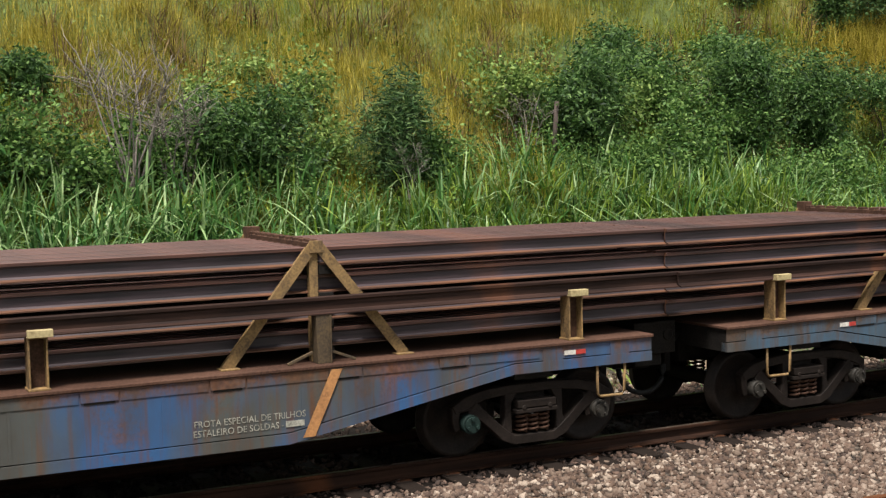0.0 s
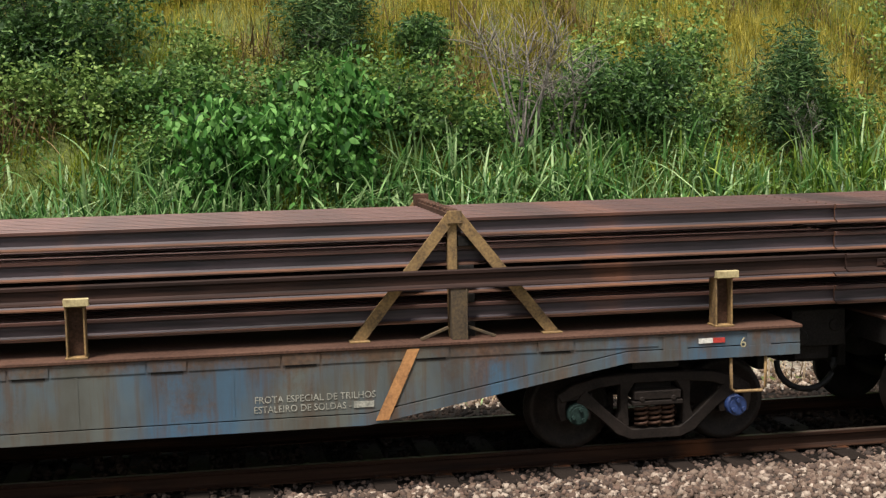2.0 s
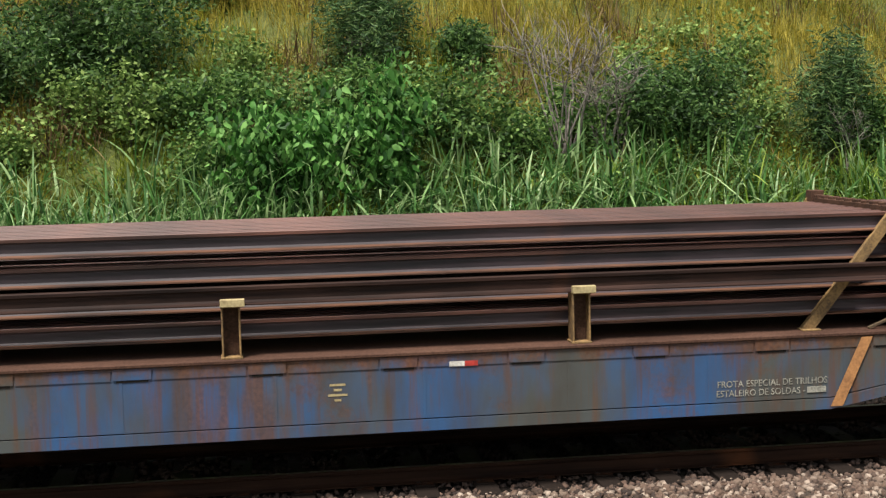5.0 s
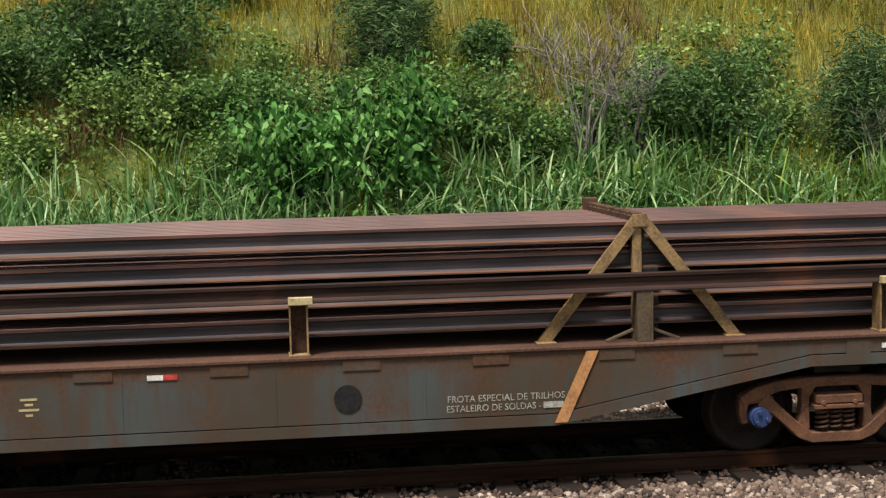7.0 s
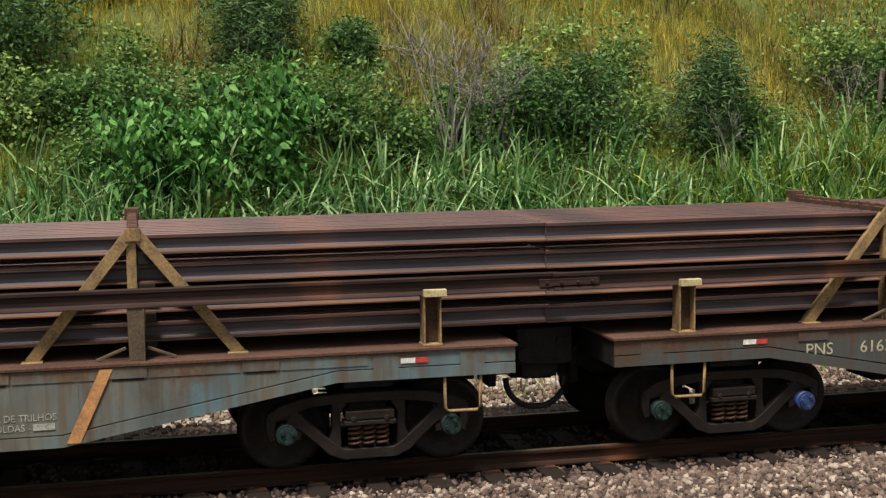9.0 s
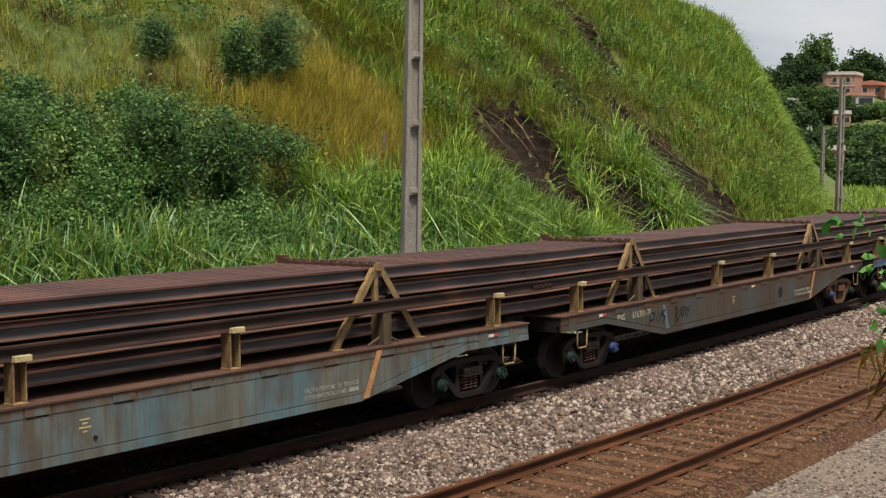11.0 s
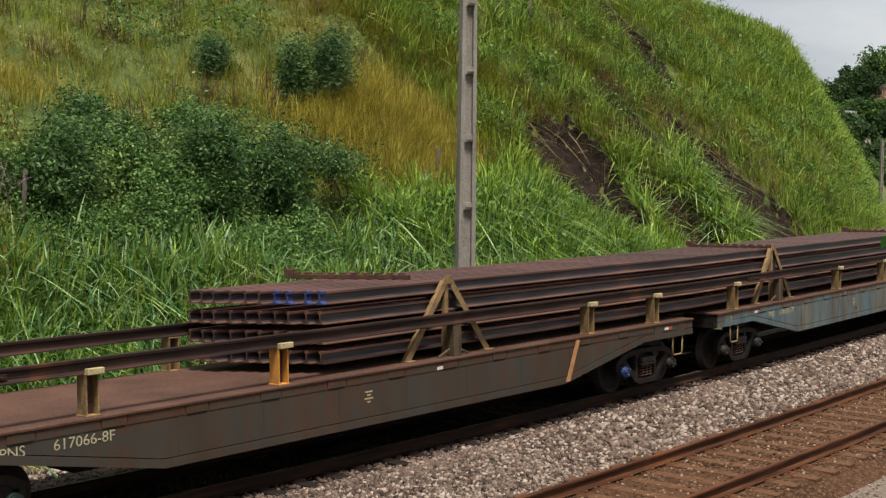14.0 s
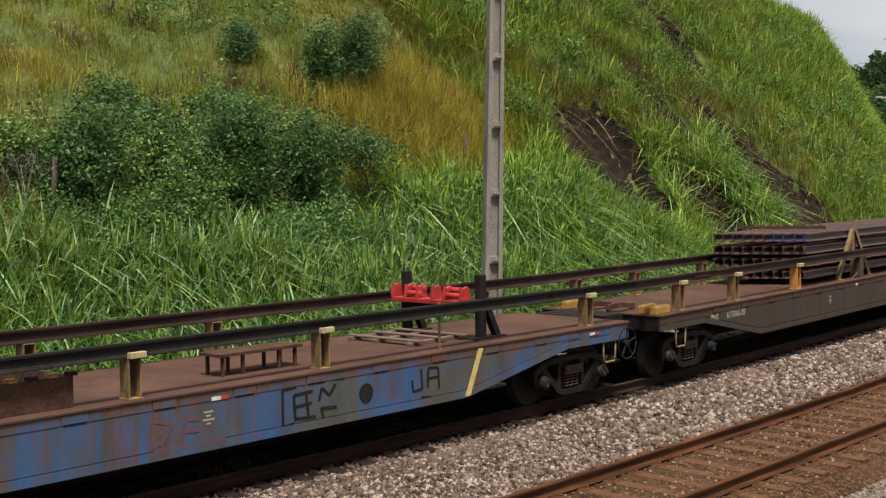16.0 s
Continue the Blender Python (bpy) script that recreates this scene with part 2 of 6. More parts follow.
def stones(name, a, b_, c_, d_):
    m, t, b = material(name, 0.9)
    g = t.nodes.new("ShaderNodeNewGeometry")
    c = ramp(t, g.outputs["Random Per Island"], (0.0, a), (0.35, b_), (0.7, c_), (1.0, d_))
    n = noise_of(t, 30, 3, "Position")
    c = mixed(t, 0.5, c, ramp(t, n, (0.3, (0.5, 0.5, 0.5)), (0.7, (1.2, 1.2, 1.2))), "MULTIPLY")
    n2 = noise_of(t, 0.5, 4, "Position")
    c = mixed(t, ramp(t, n2, (0.45, (0, 0, 0)), (0.7, (0.5, 0.5, 0.5))), c, (0.15, 0.10, 0.075))
    t.links.new(c, b.inputs["Base Color"])
    bumped(t, b, noise_of(t, 60, 3, "Position"), 0.3, 0.005)
    return m


STONE_GREY = stones("grey crushed stone", (0.018, 0.010, 0.007), (0.088, 0.052, 0.033), (0.140, 0.100, 0.074), (0.36, 0.29, 0.23))
STONE_RUST = stones("rust-stained crushed stone", (0.014, 0.008, 0.006), (0.034, 0.020, 0.014), (0.066, 0.038, 0.026), (0.13, 0.080, 0.058))
# Oily stone taken near black, so its colour holds the under-wagon shade.
STONE_SHADED = stones("crushed stone, oily and darkened for wagon shade", (0.003, 0.0025, 0.002), (0.006, 0.0048, 0.004), (0.011, 0.008, 0.0065), (0.022, 0.016, 0.013))
STONE_TAN = stones("brown fine ballast", (0.022, 0.010, 0.005), (0.070, 0.034, 0.016), (0.135, 0.078, 0.042), (0.28, 0.20, 0.13))


def bed(name, dark, mid, light, scale):
    """Packed stones too small to model: cells with relief."""
    m, t, b = material(name, 0.92)
    g = t.nodes.new("ShaderNodeNewGeometry")
    v = t.nodes.new("ShaderNodeTexVoronoi")
    v.inputs["Scale"].default_value = scale
    t.links.new(g.outputs["Position"], v.inputs["Vector"])
    sep = t.nodes.new("ShaderNodeSeparateColor")
    t.links.new(v.outputs["Color"], sep.inputs["Color"])
    c = ramp(t, sep.outputs["Red"], (0.0, dark), (0.5, mid), (1.0, light))
    c = mixed(t, 0.8, c, ramp(t, v.outputs["Distance"], (0.25, (1, 1, 1)), (0.75, (0.35, 0.35, 0.35))), "MULTIPLY")
    n = noise_of(t, 0.6, 4, "Position")
    c = mixed(t, ramp(t, n, (0.42, (0, 0, 0)), (0.66, (0.6, 0.6, 0.6))), c, mid)
    t.links.new(c, b.inputs["Base Color"])
    bumped(t, b, v.outputs["Distance"], 0.8, -0.03)
    return m


BED_GREY = bed("ballast bed", (0.012, 0.008, 0.005), (0.045, 0.029, 0.019), (0.115, 0.088, 0.066), 16)
# Oily bed, its tones lowered to paint the shade beneath the wagons.
BED_SHADED = bed("ballast bed, oily and darkened for wagon shade", (0.004, 0.003, 0.0025), (0.009, 0.0065, 0.005), (0.018, 0.013, 0.010), 18)
BED_PALE = bed("dusty pale stone bed", (0.14, 0.115, 0.09), (0.27, 0.225, 0.18), (0.42, 0.37, 0.31), 15)
BED_TAN = bed("brown ballast bed", (0.026, 0.011, 0.005), (0.076, 0.036, 0.017), (0.14, 0.080, 0.044), 22)
GRAVEL = bed("fine grey gravel", (0.062, 0.043, 0.029), (0.145, 0.107, 0.076), (0.26, 0.205, 0.152), 22)

m_soil, t_, b_soil = material("soil under grass", 0.95)
c_ = ramp(t_, noise_of(t_, 0.5, 6, "Position"), (0.3, (0.040, 0.070, 0.012)), (0.55, (0.085, 0.105, 0.020)), (0.75, (0.155, 0.135, 0.032)))
c_ = mixed(t_, 0.5, c_, ramp(t_, noise_of(t_, 7, 4, "Position"), (0.3, (0.4, 0.4, 0.4)), (0.7, (1.3, 1.3, 1.3))), "MULTIPLY")
t_.links.new(c_, b_soil.inputs["Base Color"])
bumped(t_, b_soil, noise_of(t_, 9, 4, "Position"), 0.7, 0.1)
SOIL = m_soil
EARTH = plain("bare dark earth", (0.006, 0.0045, 0.004), (0.027, 0.017, 0.012), 0.95, 0, 1.6, 0.9, (1, 1, 0.5), 7)
for dull in (BLACK_STEEL, CAST, TREAD, EARTH, SLEEPER_SHADED, STONE_SHADED, BED_SHADED, RUBBER, DECK, RUSTY_STEEL, CAP_DARK, CAP_GREEN, TRACK_RAIL, TRACK_RAIL_SHADED, RAIL_DARK, SLEEPER, BED_TAN, STONE_TAN, BLACK_PAINT):
    dull.node_tree.nodes["Principled BSDF"].inputs["Specular IOR Level"].default_value = 0.12
HILL_GRASS = leafy("hill grass", (0.055, 0.092, 0.009), (0.140, 0.190, 0.016), (0.28, 0.31, 0.034), 0.16, 0.7, ((0.145, 0.120, 0.016), (0.30, 0.245, 0.045)), (0.47, 0.64), shine=0.06)
GOLD_GRASS = leafy("dry golden grass", (0.160, 0.142, 0.018), (0.310, 0.265, 0.036), (0.50, 0.41, 0.10), 0.3, 0.7, shine=0.06)
LUSH_GRASS = leafy("lush green grass", (0.048, 0.106, 0.013), (0.140, 0.232, 0.030), (0.34, 0.43, 0.095), 0.3, 0.6, shine=0.10)
FRESH_GRASS = leafy("fresh bright grass", (0.075, 0.150, 0.012), (0.200, 0.330, 0.036), (0.42, 0.56, 0.12), 0.3, 0.55, shine=0.15)
CANE = leafy("cane grass", (0.026, 0.092, 0.024), (0.100, 0.240, 0.058), (0.40, 0.52, 0.26), 0.35, 0.4, shine=0.35)
LEAF_DARK = leafy("dark green leaves", (0.015, 0.045, 0.010), (0.050, 0.120, 0.027), (0.14, 0.235, 0.066), 0.8, shine=0.35)
LEAF_MID = leafy("mid green leaves", (0.026, 0.072, 0.015), (0.078, 0.172, 0.036), (0.20, 0.31, 0.085), 0.8, shine=0.3)
LEAF_PALE = leafy("pale green leaves", (0.060, 0.120, 0.024), (0.145, 0.235, 0.055), (0.30, 0.40, 0.12), 0.8)
LEAF_BROAD = leafy("bright broad leaves", (0.016, 0.066, 0.012), (0.058, 0.180, 0.030), (0.17, 0.34, 0.09), 0.8, 0.55)
BROWN_GRASS = leafy("withered brown grass", (0.055, 0.035, 0.018), (0.12, 0.08, 0.040), (0.24, 0.17, 0.085), 0.4, 0.8)
LEAF_FEATHER = leafy("blue-green feathery leaves", (0.019, 0.052, 0.017), (0.055, 0.125, 0.037), (0.155, 0.235, 0.080), 0.8, shine=0.3)
LEAF_DRY = leafy("dry brown leaves", (0.125, 0.065, 0.011), (0.270, 0.150, 0.025), (0.416, 0.270, 0.050), 0.8)
STRAW = leafy("dry straw litter", (0.13, 0.085, 0.05), (0.26, 0.18, 0.11), (0.42, 0.32, 0.21), 0.5, 0.8)
LEAF_FAR = leafy("distant tree leaves", (0.022, 0.045, 0.014), (0.036, 0.074, 0.022), (0.062, 0.105, 0.034), 0.06)
LEAF_FAR_FRESH = leafy("distant fresh leaves", (0.040, 0.082, 0.018), (0.064, 0.125, 0.026), (0.100, 0.170, 0.042), 0.06)

# ---- helpers of shape ----


def mesh_of(name, V, F, mats, which=None, smooth=False):
    """A mesh from arrays of vertices and faces (all of one corner count)."""
    V, F = np.asarray(V, np.float32), np.asarray(F, np.int32)
    me = bpy.data.meshes.new(name)
    me.vertices.add(len(V))
    me.vertices.foreach_set("co", V.ravel())
    me.loops.add(F.size)
    me.loops.foreach_set("vertex_index", F.ravel())
    me.polygons.add(len(F))
    me.polygons.foreach_set("loop_start", np.arange(len(F), dtype=np.int32) * F.shape[1])
    for m in mats:
        me.materials.append(m)
    if which is not None:
        me.polygons.foreach_set("material_index", np.asarray(which, np.int32))
    me.update(calc_edges=True)
    if smooth:
        me.shade_smooth()
    return me


def done(name, bm, mats, bevel=0.0):
    """A bmesh turned into mesh data."""
    if bevel:
        bmesh.ops.bevel(bm, geom=list(bm.edges), offset=bevel, segments=1, affect="EDGES", clamp_overlap=True)
    bmesh.ops.recalc_face_normals(bm, faces=bm.faces)
    me = bpy.data.meshes.new(name)
    bm.to_mesh(me)
    bm.free()
    for m in mats if isinstance(mats, (list, tuple)) else [mats]:
        me.materials.append(m)
    return me


def part(name, data, parent, label="", at=None):
    """Mesh data, or a bmesh's, as one object under a thing or a part."""
    ob = new(name, data)
    ob.parent = parent
    if at is not None:
        ob.matrix_basis = at
    return tagged(ob, label) if label else ob


def box(bm, cx, cy, cz, sx, sy, sz, m=None, mat=0):
    vs = [Vector((cx + a * sx / 2, cy + b * sy / 2, cz + c * sz / 2)) for a in (-1, 1) for b in (-1, 1) for c in (-1, 1)]
    if m is not None:
        vs = [m @ v for v in vs]
    v = [bm.verts.new(p) for p in vs]
    for q in ((0, 1, 3, 2), (4, 6, 7, 5), (0, 4, 5, 1), (2, 3, 7, 6), (0, 2, 6, 4), (1, 5, 7, 3)):
        bm.faces.new([v[k] for k in q]).material_index = mat


def beam(bm, a, b, w, h, mat=0):
    """A bar of section w x h from a to b."""
    a, b = Vector(a), Vector(b)
    turn = (b - a).to_track_quat("X", "Z").to_matrix().to_4x4()
    box(bm, 0, 0, 0, (b - a).length, w, h, Matrix.Translation((a + b) / 2) @ turn, mat)


def prism(bm, pts, y0, y1, mat=0):
    """An outline in x and z drawn out from y0 to y1."""
    a = [bm.verts.new((x, y0, z)) for x, z in pts]
    b = [bm.verts.new((x, y1, z)) for x, z in pts]
    bm.faces.new(a).material_index = mat
    bm.faces.new(b[::-1]).material_index = mat
    for k in range(len(pts)):
        n = (k + 1) % len(pts)
        bm.faces.new((a[k], b[k], b[n], a[n])).material_index = mat


def rod(bm, centre, axis, r, length, n=20, mat=0, r2=None):
    """A cylinder or cone about an axis, centred."""
    turn = Vector(axis).to_track_quat("Z", "Y").to_matrix().to_4x4()
    m = Matrix.Translation(centre) @ turn
    r2 = r if r2 is None else r2
    lo = [bm.verts.new(m @ Vector((r * math.cos(k * math.tau / n), r * math.sin(k * math.tau / n), -length / 2))) for k in range(n)]
    hi = [bm.verts.new(m @ Vector((r2 * math.cos(k * math.tau / n), r2 * math.sin(k * math.tau / n), length / 2))) for k in range(n)]
    bm.faces.new(lo[::-1]).material_index = mat
    bm.faces.new(hi).material_index = mat
    for k in range(n):
        f = bm.faces.new((lo[k], lo[(k + 1) % n], hi[(k + 1) % n], hi[k]))
        f.material_index, f.smooth = mat, True


def tube(bm, pts, r, n=8, mat=0):
    """A round bar through points."""
    pts = [Vector(p) for p in pts]
    rings = []
    for k, p in enumerate(pts):
        d = (pts[min(k + 1, len(pts) - 1)] - pts[max(k - 1, 0)]).normalized()
        u = d.cross(Vector((0.31, 0.2, 0.93))).normalized()
        w = d.cross(u)
        rr = r[k] if isinstance(r, (list, tuple)) else r
        rings.append([bm.verts.new(p + (u * math.cos(j * math.tau / n) + w * math.sin(j * math.tau / n)) * rr) for j in range(n)])
    for a, b in zip(rings, rings[1:]):
        for j in range(n):
            f = bm.faces.new((a[j], a[(j + 1) % n], b[(j + 1) % n], b[j]))
            f.material_index, f.smooth = mat, True
    bm.faces.new(rings[0][::-1]).material_index = mat
    bm.faces.new(rings[-1]).material_index = mat


# ---- the ground ----
RNG = np.random.default_rng(7)
Y_TRAIN, Y_NEAR = 13.90, 9.02       # centre lines of the two tracks
GAUGE = 0.82                        # from a centre line to a rail
RISE = 0.075                        # height of the loaded track's rails over the empty one's
CANT = 1.6                          # degrees by which the loaded track leans into its curve
HILL_LINE = radians(67.35)          # the line along which the hill's end falls away


def bend(x):
    """How far both tracks have curved to the left at x."""
    x = np.asarray(x, float)
    a = 0.00138 * np.clip(x - 7.5, 0, 82.5) ** 2
    return a + 0.2277 * np.clip(x - 90, 0, None)


def ease(a, b, x):
    u = np.clip((x - a) / (b - a), 0, 1)
    return u * u * (3 - 2 * u)


def waves(x, y):
    return (0.22 * np.sin(x * 0.47 + 1.3 * np.sin(y * 0.31)) + 0.16 * np.sin(x * 1.13 - y * 0.9 + 0.7) + 0.10 * np.sin(x * 0.23 + y * 1.7)
            + 0.07 * np.sin(x * 2.6 + 1.9 * np.sin(y * 1.4)))


SCARS = (((35.75, 25.3), (34.75, 23.5), 1.65), ((45.9, 25.9), (44.7, 23.2), 1.8), ((45.2, 23.4), (44.6, 21.5), 2.7), ((38.6, 22.8), (37.9, 21.2), 1.25), ((51.4, 33.0), (49.6, 31.2), 1.35), ((42.2, 26.9), (41.2, 25.6), 0.6))


def scar(x, y):
    """1 in the heart of a slip of bare earth, 0 at its ragged rim and beyond."""
    x, y = np.asarray(x, float), np.asarray(y, float)
    out = np.zeros(np.broadcast(x, y).shape)
    rag = 0.25 * np.sin(3.1 * x + 2.3 * y) + 0.2 * np.sin(6.3 * x - 4.1 * y) + 0.12 * np.sin(11 * y + 5 * x)
    for (ax, ay), (bx_, by_), r in SCARS:
        dx, dy = bx_ - ax, by_ - ay
        u = np.clip(((x - ax) * dx + (y - ay) * dy) / (dx * dx + dy * dy), 0, 1)
        d = np.hypot(x - ax - u * dx, y - ay - u * dy) / r
        out = np.maximum(out, np.clip(1.15 + 0.6 * rag - d, 0, 1))
    return out


def ground_z(x, y):
    x, y = np.asarray(x, float), np.asarray(y, float)
    d1 = y - (17.6 + bend(x))
    slope = 0.575 + 0.30 * ease(16, 42, x)
    z1 = -0.45 + slope * (np.sqrt(d1 * d1 + 0.5) + d1) / 2
    d2 = -(x + 0.455) * math.cos(HILL_LINE) + (y + 0.611) * math.sin(HILL_LINE)
    z2 = 1.3 + 1.85 * d2 - 0.008 * d2 * np.abs(d2)
    h = np.clip(1.2 - np.abs(z1 - z2), 0, None) / 1.2
    z = np.minimum(z1, z2) - h * h * 0.3
    z = np.where(z > 0.4, z + waves(x, y) * ease(0.4, 2.0, z), z)
    z = np.where(z > 13, 13 + (z - 13) * 0.25, z)
    z = np.clip(z, -0.45, 22)
    z = z - 0.62 * ease(0.02, 0.4, scar(x, y))
    # the town's hill, far along the line
    r, az = np.hypot(x, y), np.degrees(np.arctan2(x, y))
    town = np.interp(r, [0, 225, 255, 320, 370, 430, 600, 900], [-0.45, -0.45, 1.5, 11.0, 20.0, 25.0, 22.0, -0.45])
    z = np.maximum(z, -0.45 + (town + 0.45) * ease(56, 63, az) * (1 - ease(80, 95, az)))
    # the bank on which the camera stands
    near = 2.75 * (1 - ease(1.2, 4.4, y - 0.02 * x)) * (1 - ease(7.5, 10, x))
    return np.where(y < 6, -0.45 + near, z)


def grid_axis(*runs):
    """Steps that are fine near and coarse far off: (from, to, step) one after another."""
    out = []
    for a, b, s in runs:
        out += list(np.arange(a, b, s))
    return np.array(out + [runs[-1][1]])


gx = grid_axis((-1500, -100, 200), (-100, -14, 8), (-14, 30, 0.5), (30, 56, 0.25), (56, 84, 0.5), (84, 120, 3), (120, 420, 10), (420, 2500, 260))
gy = grid_axis((-1500, -60, 180), (-60, 0, 6), (0, 6, 0.6), (6, 16, 2), (16, 20, 0.5), (20, 34, 0.25), (34, 48, 0.5), (48, 180, 6), (180, 2500, 210))
GX, GY = np.meshgrid(gx, gy, indexing="ij")
nx, ny = GX.shape
V = np.stack([GX, GY, ground_z(GX, GY)], -1).reshape(-1, 3)
I = (np.arange(nx - 1)[:, None] * ny + np.arange(ny - 1)[None]).ravel()
ground = new("ground", mesh_of("ground", V, np.stack([I, I + ny, I + ny + 1, I + 1], 1), [SOIL], smooth=True))
tagged(ground, "grassy ground rising into a steep hillside beside the railway", "ground", kind="structure")


def strip(name, profile, x0, x1, step, mat, label):
    """A bed along the tracks: a profile of (y, z) that follows their bend."""
    xs = np.arange(x0, x1 + step, step)
    P = np.array(profile)
    b = bend(xs)
    V = np.stack([np.repeat(xs, len(P)), (P[None, :, 0] + b[:, None]).ravel(), np.tile(P[:, 1], len(xs))], 1)
    n = len(P)
    I = (np.arange(len(xs) - 1)[:, None] * n + np.arange(n - 1)[None]).ravel()
    ob = new(name, mesh_of(name, V, np.stack([I, I + n, I + n + 1, I + 1], 1), [mat], smooth=True))
    return tagged(ob, label, "track bed", kind="structure")


# The shade-coloured bed runs past the sleepers to keep the ground beneath dark.
strip("track_bed", [(12.15, -0.47), (12.45, -0.22), (12.7, -0.135), (15.0, -0.192), (15.35, -0.26), (16.55, -0.33), (16.62, -0.36)], -40, 150, 2, BED_SHADED, "dark stone bed under the loaded track, wagon shade coloured in")
strip("ballast_bed", [(10.15, -0.30), (10.5, -0.28), (11.2, -0.23), (12.0, -0.15), (12.5, -0.125), (12.72, -0.17)], -40, 150, 2, BED_GREY, "grey crushed stone ballast between the two tracks")
strip("far_shoulder", [(16.5, -0.345), (16.7, -0.33), (17.2, -0.335), (17.7, -0.18), (18.2, 0.06)], -40, 150, 2, BED_PALE, "dusty pale stone strip beyond the loaded track")
strip("near_track_bed", [(7.2, -0.42), (7.55, -0.25), (7.8, -0.195), (10.0, -0.195), (10.2, -0.30)], -40, 150, 2, BED_TAN, "brown fine ballast bed of the empty track")
strip("gravel_path", [(3.0, -0.44), (6.9, -0.40), (7.3, -0.395)], 6, 60, 2, GRAVEL, "grey gravel strip beside the empty track")

# ---- rails and sleepers of the two tracks ----
RAIL = ((0.072, 0.0), (0.072, 0.011), (0.030, 0.024), (0.010, 0.042), (0.009, 0.118), (0.013, 0.128), (0.035, 0.135), (0.036, 0.162), (0.028, 0.170))
RAIL_LOOP = [(y, z) for y, z in RAIL] + [(-y, z) for y, z in reversed(RAIL)]
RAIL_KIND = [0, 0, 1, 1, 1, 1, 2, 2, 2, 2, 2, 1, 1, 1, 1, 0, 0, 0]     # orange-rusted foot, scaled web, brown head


def rail_mesh(name, xs, mats, thin=1.0, bent=None, kinds=RAIL_KIND):
    """A rail along x, with closed ends; bent: its sideways place at each x."""
    P = np.array(RAIL_LOOP) * thin
    P[:, 1] += 0.0 if thin >= 1 else 0.17 * (1 - thin) / 2
    n, xs = len(P), np.asarray(xs, float)
    b = np.zeros(len(xs)) if bent is None else bent
    bm = bmesh.new()
    rows = [[bm.verts.new((x, y + o, z)) for y, z in P] for x, o in zip(xs, b)]
    for a, c in zip(rows, rows[1:]):
        for k in range(n):
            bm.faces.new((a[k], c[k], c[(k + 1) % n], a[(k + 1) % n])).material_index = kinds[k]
    bm.faces.new(rows[0])
    bm.faces.new(rows[-1][::-1])
    return done(name, bm, mats)


TRACK_X = np.arange(-40, 152, 3.0)
HEAD_KIND = [0, 0, 0, 0, 0, 0, 0, 0, 1, 0, 0, 0, 0, 0, 0, 0, 0, 0]
for yc, nm, words in ((Y_TRAIN, "loaded_track", "broad-gauge track of brown rails on timber sleepers under the train"), (Y_NEAR, "empty_track", "empty broad-gauge track of rusty rails on brown sleepers")):
    track = tagged(new(nm), words, "railway track", kind="structure")
    for side in (-1, 1):
        # The loaded track takes the rail and sleeper colours that have shade painted in.
        shiny = RAIL_SHINE if yc == Y_TRAIN else TRACK_RAIL
        me = rail_mesh("rail", TRACK_X, [TRACK_RAIL_SHADED if yc == Y_TRAIN else TRACK_RAIL, shiny], 1.0, bend(TRACK_X) + yc + side * GAUGE, HEAD_KIND)
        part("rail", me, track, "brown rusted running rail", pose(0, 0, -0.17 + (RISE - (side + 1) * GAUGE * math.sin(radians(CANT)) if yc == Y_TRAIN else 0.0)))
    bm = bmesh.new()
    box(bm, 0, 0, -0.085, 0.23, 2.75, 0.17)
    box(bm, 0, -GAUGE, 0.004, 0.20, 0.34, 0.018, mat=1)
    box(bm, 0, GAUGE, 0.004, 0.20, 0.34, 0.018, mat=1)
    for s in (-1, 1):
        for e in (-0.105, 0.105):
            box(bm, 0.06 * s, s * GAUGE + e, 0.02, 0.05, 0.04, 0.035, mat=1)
    sleeper = done("sleeper", bm, [SLEEPER_SHADED if yc == Y_TRAIN else SLEEPER, TRACK_RAIL_SHADED if yc == Y_TRAIN else TRACK_RAIL], 0.008)
    for k, x in enumerate(np.arange(-12, 76, 0.62)):
        turn = math.degrees(math.atan2(float(bend(x + 0.5) - bend(x - 0.5)), 1.0))
        part("sleeper", sleeper, track, at=pose(x, yc + float(bend(x)) + RNG.normal(0, 0.02), -0.182 + RNG.normal(0, 0.004) + (RISE - GAUGE * math.sin(radians(CANT)) if yc == Y_TRAIN else 0.0), -CANT if yc == Y_TRAIN else 0, 0, turn + RNG.normal(0, 0.5)))

# ---- crushed stone ----


